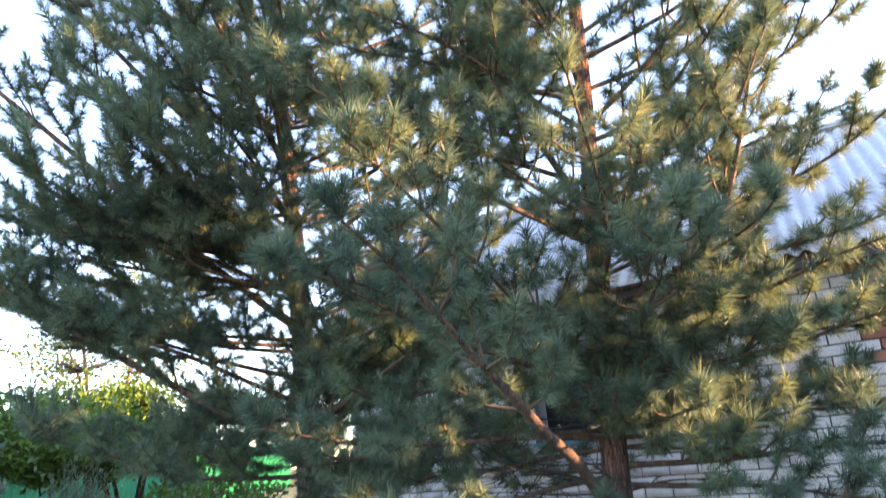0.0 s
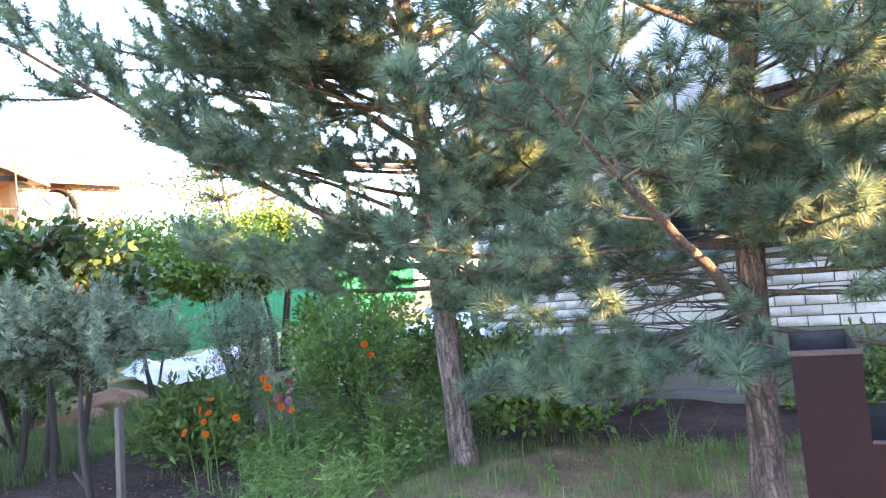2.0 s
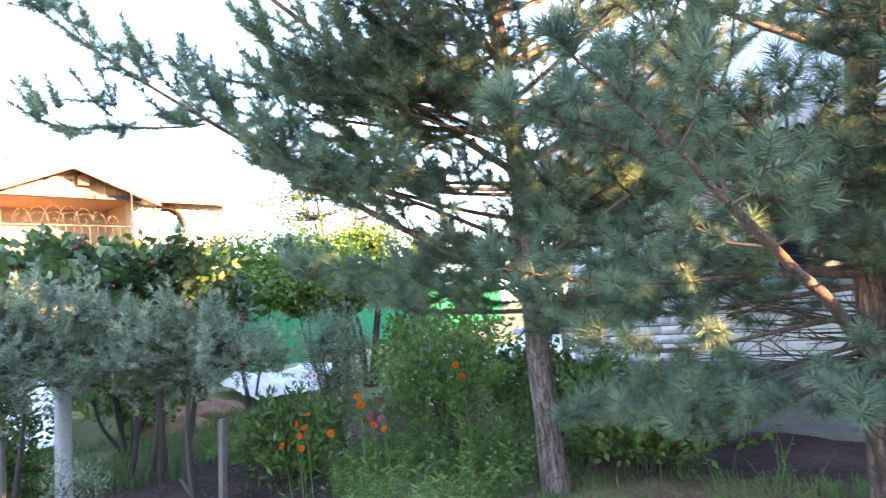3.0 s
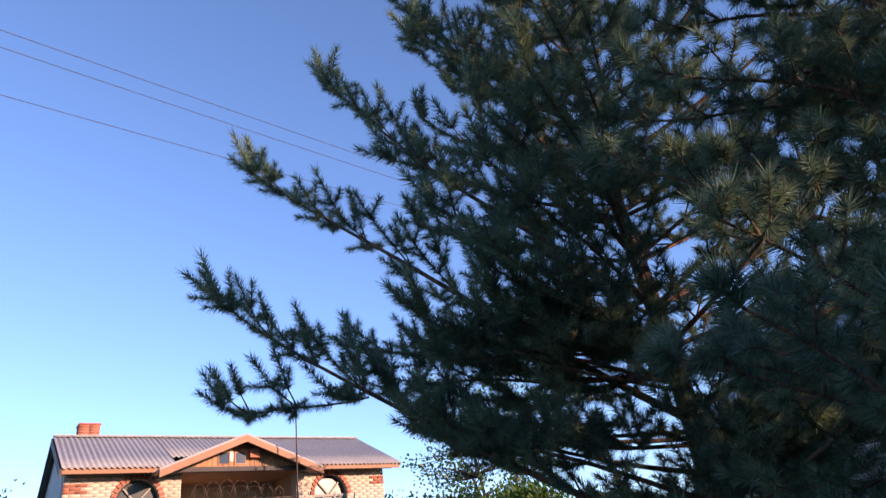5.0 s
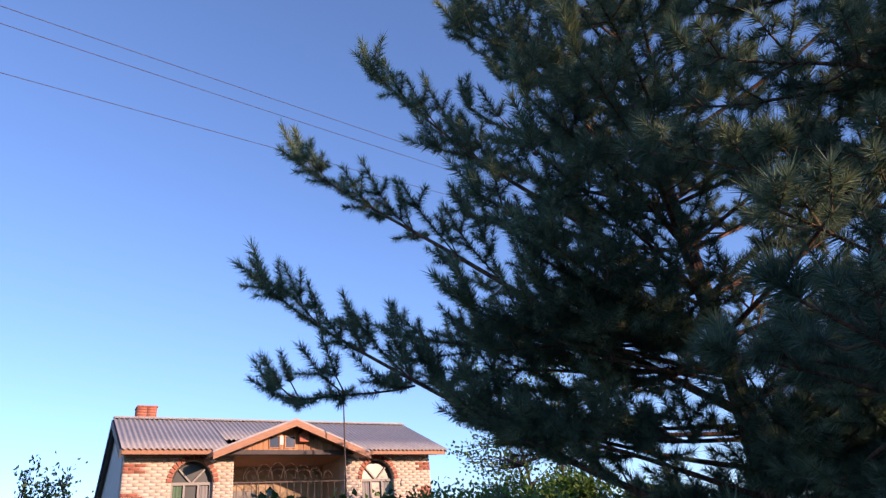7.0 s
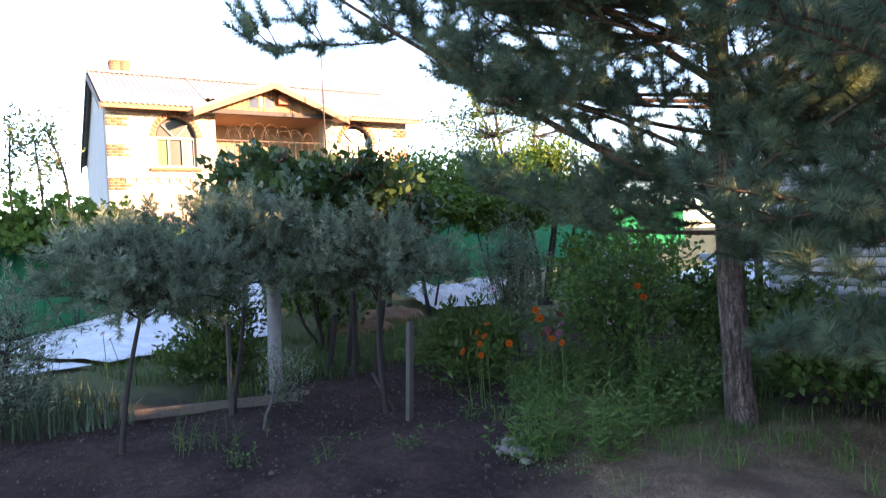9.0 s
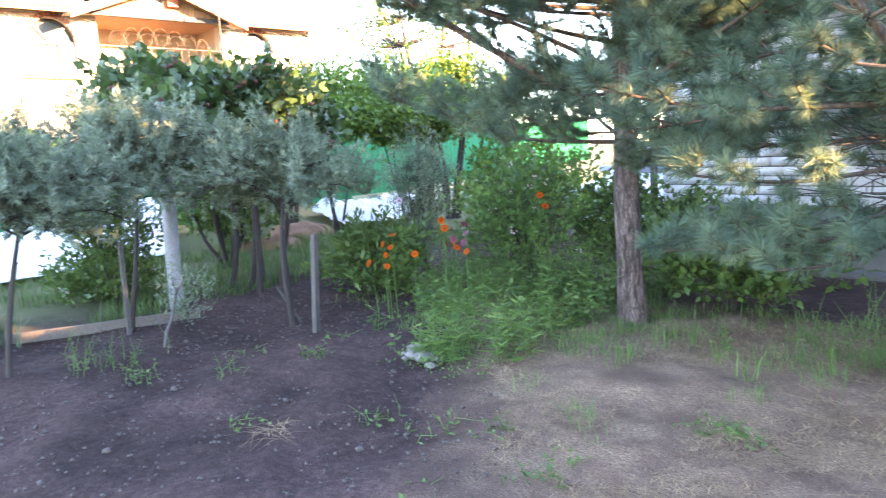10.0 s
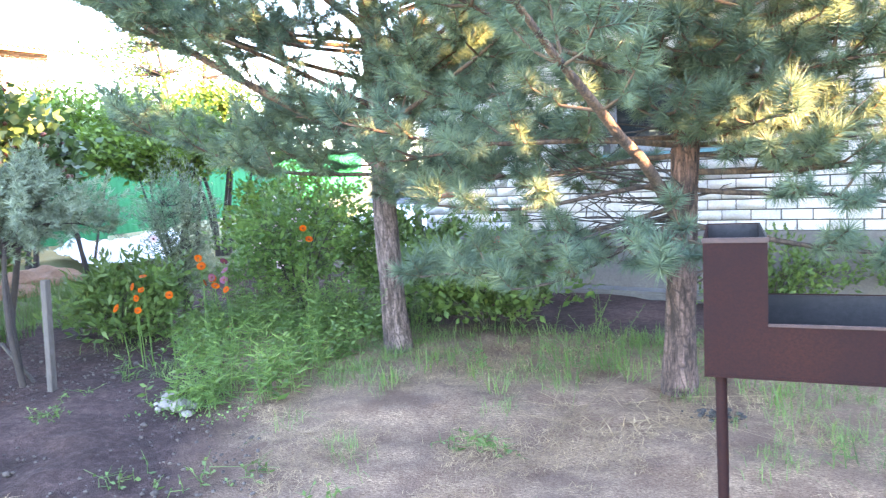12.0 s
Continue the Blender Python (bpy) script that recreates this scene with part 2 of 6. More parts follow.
M_GRASS = foliage("grass_blades", [(0.0, (0.05, 0.13, 0.035)), (0.5, (0.095, 0.205, 0.055)), (1.0, (0.20, 0.28, 0.09))], 1.6, 0.35, 0.5, 0.3)
M_STRAW = foliage("dry_grass", [(0.0, (0.11, 0.066, 0.040)), (0.5, (0.31, 0.20, 0.115)), (1.0, (0.60, 0.42, 0.25))], 2.0, 0.15, 0.6, 0.3)
M_STEM = surface("shrub_bark", (0.026, 0.019, 0.017), (0.055, 0.042, 0.036), scale=10, fine=80, rough=0.9)
M_BRICK = island_bricks("white_silicate_brick", (0.50, 0.49, 0.475), (0.64, 0.63, 0.61))
M_REDBRICK = island_bricks("red_brick", (0.30, 0.10, 0.065), (0.42, 0.15, 0.09))
M_HBRICK = island_bricks("house_silicate_brick", (0.57, 0.47, 0.37), (0.64, 0.535, 0.43), 40, 0.1)
M_MORTAR = surface("dark_mortar", (0.10, 0.10, 0.10), (0.17, 0.165, 0.16), scale=6, fine=90, rough=0.95)
M_HMORTAR = surface("pale_mortar", (0.40, 0.33, 0.265), (0.47, 0.39, 0.32), scale=6, fine=90, rough=0.95)
M_PLINTH = surface("concrete_plinth", (0.10, 0.098, 0.096), (0.165, 0.16, 0.155), (0.09, 0.087, 0.084), scale=2.2, fine=30, rough=0.95, bump=0.5)
M_SLATE = surface("fibre_cement_sheet", (0.42, 0.44, 0.46), (0.56, 0.57, 0.58), (0.36, 0.37, 0.38), scale=1.5, fine=25, rough=0.7, bump=0.15)
M_HROOF = surface("house_corrugated_roof", (0.25, 0.255, 0.27), (0.34, 0.335, 0.34), (0.21, 0.21, 0.22), scale=1.0, fine=12, rough=0.6, bump=0.1)
M_PLASTER = surface("grey_plaster", (0.38, 0.40, 0.43), (0.48, 0.50, 0.52), scale=1.5, fine=30, rough=0.9)
M_TAN = surface("veranda_plaster", (0.34, 0.25, 0.16), (0.44, 0.34, 0.23), scale=1.5, fine=30, rough=0.9)
M_WOOD = surface("weathered_board", (0.34, 0.16, 0.08), (0.50, 0.27, 0.14), (0.24, 0.12, 0.06), scale=2, fine=30, rough=0.75, vary=0.25, stretch=(1, 1, 0.12))
M_FASCIA = surface("painted_fascia", (0.27, 0.115, 0.05), (0.35, 0.16, 0.075), scale=2, fine=25, rough=0.6, stretch=(0.2, 1, 1))
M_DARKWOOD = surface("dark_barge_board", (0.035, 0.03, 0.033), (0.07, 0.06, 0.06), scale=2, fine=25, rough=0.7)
M_WHITE = surface("white_paint", (0.62, 0.62, 0.60), (0.74, 0.74, 0.72), scale=3, fine=40, rough=0.5, bump=0.1)
M_WINDOW = surface("grey_white_paint", (0.22, 0.21, 0.19), (0.30, 0.29, 0.265), scale=3, fine=40, rough=0.6, bump=0.1)
M_TURQ = surface("turquoise_paint", (0.06, 0.24, 0.27), (0.10, 0.34, 0.37), scale=4, fine=40, rough=0.6)
M_FENCE = surface("green_sheet", (0.002, 0.125, 0.058), (0.0025, 0.15, 0.07), (0.002, 0.105, 0.048), scale=1.2, fine=30, rough=0.7, bump=0.05)
M_FENCE.node_tree.nodes["Principled BSDF"].inputs["Specular IOR Level"].default_value = 0.0
M_IRIS = foliage("iris_leaves", [(0.0, (0.025, 0.055, 0.035)), (0.5, (0.055, 0.10, 0.06)), (1.0, (0.10, 0.16, 0.09))], 2.0, 0.2, 0.5, 0.3)
M_TARP = surface("white_film", (0.66, 0.68, 0.72), (0.82, 0.83, 0.86), (0.58, 0.59, 0.62), scale=1.4, fine=12, rough=0.45, bump=0.2)
M_RUST = surface("rusted_steel", (0.0150, 0.0054, 0.0058), (0.036, 0.0092, 0.0062), (0.0105, 0.0046, 0.0056), scale=2.6, fine=140, rough=0.75, bump=0.25, dist=0.0015, metal=0.0)
M_RUST.node_tree.nodes["Principled BSDF"].inputs["Specular IOR Level"].default_value = 0.12
M_RIM = surface("worn_rust_edge", (0.030, 0.013, 0.012), (0.055, 0.024, 0.020), scale=10, fine=60, rough=0.7, bump=0.2, dist=0.001)
M_SOOT = surface("sooty_steel", (0.008, 0.008, 0.009), (0.022, 0.020, 0.021), scale=5, fine=50, rough=0.75, metal=0.2)
M_PIPE = surface("grey_pipe", (0.26, 0.265, 0.28), (0.36, 0.365, 0.38), (0.21, 0.21, 0.22), scale=3, fine=40, rough=0.85)
M_STAKE = surface("grey_wood", (0.080, 0.068, 0.062), (0.125, 0.108, 0.10), (0.05, 0.044, 0.04), scale=6, fine=60, rough=0.9, stretch=(1, 1, 0.15))
M_PLANK = surface("old_plank", (0.11, 0.092, 0.078), (0.18, 0.15, 0.125), scale=4, fine=50, rough=0.9, stretch=(0.2, 1, 1))
M_IRON = surface("black_iron", (0.05, 0.035, 0.03), (0.09, 0.06, 0.045), scale=6, fine=60, rough=0.6, metal=0.4)
M_CARPAINT = surface("white_car_paint", (0.70, 0.72, 0.75), (0.76, 0.78, 0.80), scale=1, fine=8, rough=0.22, bump=0.0)
M_RUBBER = surface("tyre_rubber", (0.02, 0.02, 0.02), (0.035, 0.035, 0.035), scale=6, fine=60, rough=0.9)
M_CHROME = surface("wheel_metal", (0.45, 0.45, 0.46), (0.55, 0.55, 0.56), scale=6, fine=60, rough=0.35, metal=0.8, bump=0.05)
M_LAMP = surface("lamp_glass", (0.6, 0.6, 0.62), (0.7, 0.7, 0.72), scale=6, fine=60, rough=0.12, bump=0.05)
M_PETAL = surface("orange_petal", (0.30, 0.042, 0.001), (0.40, 0.085, 0.0015), (0.20, 0.018, 0.001), scale=30, fine=90, rough=0.8, vary=0.2)
M_PETAL.node_tree.nodes["Principled BSDF"].inputs["Specular IOR Level"].default_value = 0.1
M_DISC = surface("flower_disc", (0.10, 0.014, 0.004), (0.18, 0.035, 0.006), scale=30, fine=120, rough=0.9)
M_RED = surface("red_petal", (0.55, 0.012, 0.02), (0.65, 0.03, 0.03), scale=30, fine=90, rough=0.6)
M_PINK = surface("pink_petal", (0.62, 0.40, 0.46), (0.72, 0.56, 0.58), scale=30, fine=90, rough=0.6, vary=0.1)
M_MAROON = surface("maroon_petal", (0.09, 0.008, 0.03), (0.14, 0.016, 0.045), scale=30, fine=90, rough=0.6)
M_BERRY = surface("brown_red_cluster", (0.13, 0.035, 0.028), (0.22, 0.065, 0.05), scale=20, fine=90, rough=0.6)
M_STONE = surface("pale_stone", (0.17, 0.15, 0.135), (0.26, 0.235, 0.21), scale=6, fine=50, rough=0.9, bump=0.5)
M_CLAY = surface("clay_heap", (0.22, 0.105, 0.065), (0.33, 0.165, 0.10), scale=3, fine=30, rough=0.95, bump=0.6)
M_ASH = surface("charred_ground", (0.02, 0.018, 0.017), (0.05, 0.045, 0.042), scale=8, fine=60, rough=0.95, bump=0.5)
M_CLOD = surface("soil_crumb", (0.05, 0.038, 0.034), (0.12, 0.093, 0.082), scale=3, fine=60, rough=0.95)
M_CONE = surface("pine_cone", (0.07, 0.045, 0.03), (0.12, 0.08, 0.05), scale=40, fine=120, rough=0.9)
M_CHIMNEY = island_bricks("chimney_brick", (0.42, 0.13, 0.08), (0.52, 0.20, 0.12))
G_DARK = glass_material("dark_glass", (0.02, 0.025, 0.03))
G_HOUSE = glass_material("house_glass", (0.035, 0.045, 0.045), 0.25)
G_HOUSE.node_tree.nodes["Principled BSDF"].inputs["Specular IOR Level"].default_value = 0.15
G_HOUSE.node_tree.nodes["Principled BSDF"].inputs["Coat Weight"].default_value = 0.0
G_CURTAIN = surface("net_curtain", (0.20, 0.20, 0.195), (0.30, 0.30, 0.29), scale=3, fine=40, rough=0.9, stretch=(6, 1, 0.3))

# ---- tools ----
def mesh_of(name, verts, faces, mat, smooth=False):
    """A mesh from arrays of vertices and of equal faces (three or four corners)."""
    verts, faces = np.asarray(verts, np.float32).reshape(-1, 3), np.asarray(faces, np.int32)
    me = bpy.data.meshes.new(name)
    k = faces.shape[1]
    me.vertices.add(len(verts))
    me.vertices.foreach_set("co", verts.ravel())
    me.loops.add(faces.size)
    me.loops.foreach_set("vertex_index", faces.ravel())
    me.polygons.add(len(faces))
    me.polygons.foreach_set("loop_start", np.arange(0, faces.size, k, dtype=np.int32))
    if smooth:
        me.polygons.foreach_set("use_smooth", np.ones(len(faces), bool))
    me.update(calc_edges=True)
    me.materials.append(mat)
    return me


def part(name, bm, material, parent, label="", kind="", smooth=False):
    """Links a bmesh or a mesh as one object under a thing or a part."""
    if isinstance(bm, bmesh.types.BMesh):
        me = bpy.data.meshes.new(name)
        bmesh.ops.recalc_face_normals(bm, faces=bm.faces)
        bm.to_mesh(me)
        bm.free()
        me.materials.append(material)
        if smooth:
            me.polygons.foreach_set("use_smooth", np.ones(len(me.polygons), bool))
    else:
        me = bm
    ob = new(name, me)
    ob.parent = parent
    return tagged(ob, label=label, kind=kind)


def thing(name, label, category, at=(0, 0, 0), turn=0.0, group="", kind=""):
    ob = new(name)
    ob.empty_display_size = 0.1
    ob.matrix_world = pose(*at, 0, 0, turn)
    return tagged(ob, label, category, group, kind)


def solid(name, bm, material, label, category, group="", kind="", smooth=False):
    ob = part(name, bm, material, None, "", "", smooth)
    return tagged(ob, label, category, group, kind)


def box(bm, x0, x1, y0, y1, z0, z1, bevel=0.0):
    r = bmesh.ops.create_cube(bm, size=1.0, matrix=Matrix.LocRotScale(((x0 + x1) / 2, (y0 + y1) / 2, (z0 + z1) / 2), None, (x1 - x0, y1 - y0, z1 - z0)))
    if bevel:
        edges = list({e for v in r["verts"] for e in v.link_edges})
        bmesh.ops.bevel(bm, geom=edges, offset=bevel, segments=2, affect="EDGES", clamp_overlap=True)
    return bm


def boxed(*a, **k):
    return box(bmesh.new(), *a, **k)


def tube(points, radii, sides=8, cap=True):
    """Vertices and quads of a tube along points."""
    P = np.asarray(points, float)
    R = np.asarray(radii, float)
    n = len(P)
    T = np.gradient(P, axis=0)
    T /= np.linalg.norm(T, axis=1, keepdims=True) + 1e-9
    ref = np.array([0.0, 0.0, 1.0]) if abs(T[0, 2]) < 0.9 else np.array([1.0, 0.0, 0.0])
    A = np.cross(T, ref)
    A /= np.linalg.norm(A, axis=1, keepdims=True) + 1e-9
    B = np.cross(T, A)
    ang = np.linspace(0, 2 * math.pi, sides, endpoint=False)
    ring = A[:, None] * np.cos(ang)[None, :, None] + B[:, None] * np.sin(ang)[None, :, None]
    V = (P[:, None] + ring * R[:, None, None]).reshape(-1, 3)
    i, j = np.meshgrid(np.arange(n - 1), np.arange(sides), indexing="ij")
    k = (j + 1) % sides
    Q = np.stack([i * sides + j, i * sides + k, (i + 1) * sides + k, (i + 1) * sides + j], -1).reshape(-1, 4)
    return V, Q


class Heap:
    """Gathers vertices and equal faces into one mesh."""
    def __init__(self):
        self.v, self.f, self.n = [], [], 0

    def add(self, v, f):
        self.v.append(v)
        self.f.append(f + self.n)
        self.n += len(v)

    def mesh(self, name, mat, smooth=False):
        return mesh_of(name, np.concatenate(self.v), np.concatenate(self.f), mat, smooth)


def tube_mesh(name, points, radii, mat, sides=8):
    return mesh_of(name, *tube(points, radii, sides), mat, True)


def unit(v):
    v = np.asarray(v, float)
    return v / (np.linalg.norm(v, axis=-1, keepdims=True) + 1e-9)


def frames_of(D, rng):
    """A random frame round each direction, columns side, up, along."""
    D = unit(D)
    H = unit(rng.normal(size=D.shape))
    A = unit(np.cross(D, H))
    return np.stack([A, np.cross(D, A), D], -1)


def prism_wall(outer, holes, thick, y=0.0):
    """A wall in the x-z plane with openings through it; outer and holes are loops of (x, z). Grows from y to y + thick."""
    bm = bmesh.new()
    edges = []
    for loop in [outer] + holes:
        vs = [bm.verts.new((x, y, z)) for x, z in loop]
        edges += [bm.edges.new((vs[i], vs[(i + 1) % len(vs)])) for i in range(len(vs))]
    fill = bmesh.ops.triangle_fill(bm, use_beauty=True, use_dissolve=False, edges=edges)
    faces = [f for f in fill["geom"] if isinstance(f, bmesh.types.BMFace)]
    ext = bmesh.ops.extrude_face_region(bm, geom=faces)
    bmesh.ops.translate(bm, verts=[v for v in ext["geom"] if isinstance(v, bmesh.types.BMVert)], vec=(0, thick, 0))
    return bm


def brick_rows(x0, x1, z0, z1, blocked, length=0.25, height=0.088, joint=0.012):
    """Stretcher bond: (x0, x1, z0, z1) of each brick whose middle is not blocked."""
    out, row, z = [], 0, z0
    while z + height <= z1 + 0.02:
        x = x0 - (0.5 * (length + joint) if row % 2 else 0)
        while x < x1 - 0.03:
            a, b = max(x, x0), min(x + length, x1)
            if b - a > 0.03:
                for p, q in blocked(a, b, z, z + height):
                    if q - p > 0.03:
                        out.append((p, q, z, z + height))
            x += length + joint
        z += height + joint
        row += 1
    return out


BOX_Q = np.array([[0, 1, 3, 2], [4, 6, 7, 5], [0, 4, 5, 1], [2, 3, 7, 6], [0, 2, 6, 4], [1, 5, 7, 3]])


def box_verts(x0, x1, y0, y1, z0, z1):
    return np.array([(x, y, z) for x in (x0, x1) for y in (y0, y1) for z in (z0, z1)], float)

# ---- ground ----
def build_ground():
    xs = np.unique(np.concatenate([np.linspace(-400, -30, 12), np.linspace(-30, -8, 45), np.linspace(-8, 4, 165), np.linspace(4, 30, 40), np.linspace(30, 400, 12)]))
    ys = np.unique(np.concatenate([np.linspace(-400, -10, 12), np.linspace(-10, 0, 30), np.linspace(0, 8, 120), np.linspace(8, 40, 50), np.linspace(40, 400, 12)]))
    X, Y = np.meshgrid(xs, ys, indexing="ij")
    Z = np.zeros_like(X)
    near = (np.abs(X + 2) < 7) & (np.abs(Y - 4) < 6)
    for i, j in zip(*np.nonzero(near)):
        p = Vector((X[i, j], Y[i, j], 0))
        rough = 0.022 if X[i, j] + 0.72 * Y[i, j] < -0.4 else 0.016
        Z[i, j] = 0.05 * noise.noise(p * 0.9) + 0.034 * noise.noise(p * 2.4) + rough * noise.noise(p * 5.0) + 0.5 * rough * noise.noise(p * 13.0)
    n, m = X.shape
    i, j = np.meshgrid(np.arange(n - 1), np.arange(m - 1), indexing="ij")
    Q = np.stack([i * m + j, (i + 1) * m + j, (i + 1) * m + j + 1, i * m + j + 1], -1).reshape(-1, 4)
    ob = new("ground", mesh_of("ground", np.stack([X, Y, Z], -1), Q, M_GROUND, True))
    tagged(ob, "dark dug soil beside dry trodden garden grass", "ground", kind="structure")


build_ground()


# ---- the brick outbuilding behind the pines ----
BX0, BX1, BY0, BY1 = -3.28, 5.0, 7.0, 11.4
OUT_POSE = pose(-0.5, 7.27, 0, 0, 0, -15) @ Matrix.Translation((0.5, -7.0, 0))
EAVE_Y, EAVE_Z, RIDGE_Y, RIDGE_Z = 6.55, 2.84, 9.2, 4.85
WIN = (-0.9, 0.74, 1.46, 2.42)


def wave_sheet(name, x0, x1, y0, z0, y1, z1, pitch, amp, mat, rows=8, thick=0.012):
    """A corrugated sheet whose waves run up the slope."""
    nx = int((x1 - x0) / pitch * 8)
    xs = np.linspace(x0, x1, nx + 1)
    t = np.linspace(0, 1, rows + 1)
    nrm = unit(np.array([0, -(z1 - z0), (y1 - y0)])) * (1 if y1 > y0 else -1)
    X, T = np.meshgrid(xs, t, indexing="ij")
    W = amp * np.cos(2 * math.pi * X / pitch) + 0.006 * ((T * rows) % 1.0)
    top = np.stack([X, y0 + (y1 - y0) * T + nrm[1] * W, z0 + (z1 - z0) * T + nrm[2] * W], -1)
    low = top - nrm * thick
    n, m = X.shape
    i, j = np.meshgrid(np.arange(n - 1), np.arange(m - 1), indexing="ij")
    Q = np.stack([i * m + j, (i + 1) * m + j, (i + 1) * m + j + 1, i * m + j + 1], -1).reshape(-1, 4)
    h = Heap()
    h.add(top.reshape(-1, 3), Q)
    h.add(low.reshape(-1, 3), Q[:, ::-1])
    e = np.arange(n - 1)
    h.v.append(np.zeros((0, 3)))
    h.f.append(np.stack([e * m, e * m + n * m, (e + 1) * m + n * m, (e + 1) * m], -1))
    return h.mesh(name, mat)


def build_outbuilding():
    b = thing("outbuilding", "white silicate brick outbuilding with red brick quoins on a grey concrete plinth", "building", kind="structure")
    x0, x1, z0, z1 = WIN
    wall = prism_wall([(BX0 + 0.02, 0.6), (BX1, 0.6), (BX1, 2.86), (BX0 + 0.02, 2.86)], [[(x0, z0), (x1, z0), (x1, z1), (x0, z1)]], 0.3, BY0 + 0.012)
    part("wall_front", wall, M_MORTAR, b, "dark mortar joints between white bricks")
    gable = bmesh.new()
    vs = [gable.verts.new(p) for p in ((BX0 + 0.02, BY0 + 0.32, 0.0), (BX0 + 0.02, BY1, 0.0), (BX0 + 0.02, BY1, 2.8), (BX0 + 0.02, RIDGE_Y, RIDGE_Z - 0.12), (BX0 + 0.02, BY0 + 0.32, 2.95))]
    f = gable.faces.new(vs)
    ext = bmesh.ops.extrude_face_region(gable, geom=[f])
    bmesh.ops.translate(gable, verts=[v for v in ext["geom"] if isinstance(v, bmesh.types.BMVert)], vec=(0.28, 0, 0))
    part("wall_side", gable, M_BRICK, b)
    part("wall_back", boxed(BX0 + 0.32, BX1, BY1 - 0.3, BY1, 0.0, 2.9), M_BRICK, b)
    part("wall_end", boxed(BX1, BX1 + 0.3, BY0, BY1, 0.0, 2.9), M_BRICK, b)
    part("plinth", boxed(BX0 - 0.05, BX1, BY0 - 0.07, BY0 + 0.3, -0.2, 0.65, 0.012), M_PLINTH, b, "rough grey concrete plinth")
    part("blind_area", boxed(BX0 - 0.3, BX1, BY0 - 0.32, BY0 - 0.07, -0.1, 0.06, 0.02), M_PLINTH, b, "pale concrete strip along the plinth")
    # window with a turquoise frame and sill
    w = part("window", boxed(x0 + 0.03, x1 - 0.03, BY0 + 0.16, BY0 + 0.17, z0 + 0.03, z1 - 0.03), G_DARK, b, "dark window pane")
    fr = bmesh.new()
    for a in ((x0, x1, z0, z0 + 0.07), (x0, x1, z1 - 0.07, z1), (x0, x0 + 0.07, z0 + 0.07, z1 - 0.07), (x1 - 0.07, x1, z0 + 0.07, z1 - 0.07), (x1 - 0.62, x1 - 0.55, z0 + 0.07, z1 - 0.07)):
        box(fr, a[0], a[1], BY0 + 0.12, BY0 + 0.2, a[2], a[3], 0.006)
    part("window_frame", fr, M_PIPE, w, "pale grey painted window frame")
    part("window_sill", boxed(x0 - 0.05, x1 + 0.05, BY0 - 0.06, BY0 + 0.16, z0 - 0.045, z0 - 0.005, 0.006), M_TURQ, w, "turquoise painted window sill")
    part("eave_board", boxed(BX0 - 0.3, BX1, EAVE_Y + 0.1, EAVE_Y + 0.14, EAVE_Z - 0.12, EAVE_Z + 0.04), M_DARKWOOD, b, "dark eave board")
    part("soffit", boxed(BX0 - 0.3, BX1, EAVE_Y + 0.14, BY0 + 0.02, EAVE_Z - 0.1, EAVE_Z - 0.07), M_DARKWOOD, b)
    roof = thing("outbuilding_roof", "light grey corrugated fibre cement roof catching low sun", "roof", kind="structure")
    part("roof_slope", wave_sheet("roof_slope", BX0 - 0.35, BX1, EAVE_Y, EAVE_Z, RIDGE_Y, RIDGE_Z, 0.15, 0.026, M_SLATE, 4), M_SLATE, roof)
    part("roof_slope", wave_sheet("roof_slope", BX0 - 0.35, BX1, 11.8, EAVE_Z + 0.1, RIDGE_Y, RIDGE_Z, 0.15, 0.026, M_SLATE, 4), M_SLATE, roof)
    part("ridge_cap", boxed(BX0 - 0.35, BX1, RIDGE_Y - 0.12, RIDGE_Y + 0.12, RIDGE_Z + 0.0, RIDGE_Z + 0.06, 0.02), M_SLATE, roof)
    b.matrix_world = roof.matrix_world = OUT_POSE
    return b


OUTBUILDING = build_outbuilding()


def quoin(x, z):
    k = int((z - 0.65) / 0.3)
    if x < BX0 + 0.42:
        return 1.02 < z < 1.36
    return 2.27 < x < 2.9 and (z > 1.98 or k % 2 == 0)


# ---- an unseen long barn added behind the outbuilding to keep sun off the fence ----
def build_shade_barn():
    b = thing("shade_barn", "unseen long barn added behind the outbuilding to shade the fence", "building", kind="structure")
    part("wall", boxed(-1.9, 30, 12.9, 13.2, 0, 3.6), M_BRICK, b)
    part("wall", boxed(-1.9, 30, 22.0, 22.3, 0, 3.6), M_BRICK, b)
    part("wall", boxed(-1.9, -1.6, 13.2, 22.0, 0, 3.6), M_BRICK, b)
    part("roof", wave_sheet("roof", -2.2, 30, 12.6, 3.55, 17.2, 5.4, 0.15, 0.026, M_SLATE, 2), M_SLATE, b)
    part("roof", wave_sheet("roof", -2.2, 30, 22.6, 3.55, 17.2, 5.4, 0.15, 0.026, M_SLATE, 2), M_SLATE, b)


build_shade_barn()


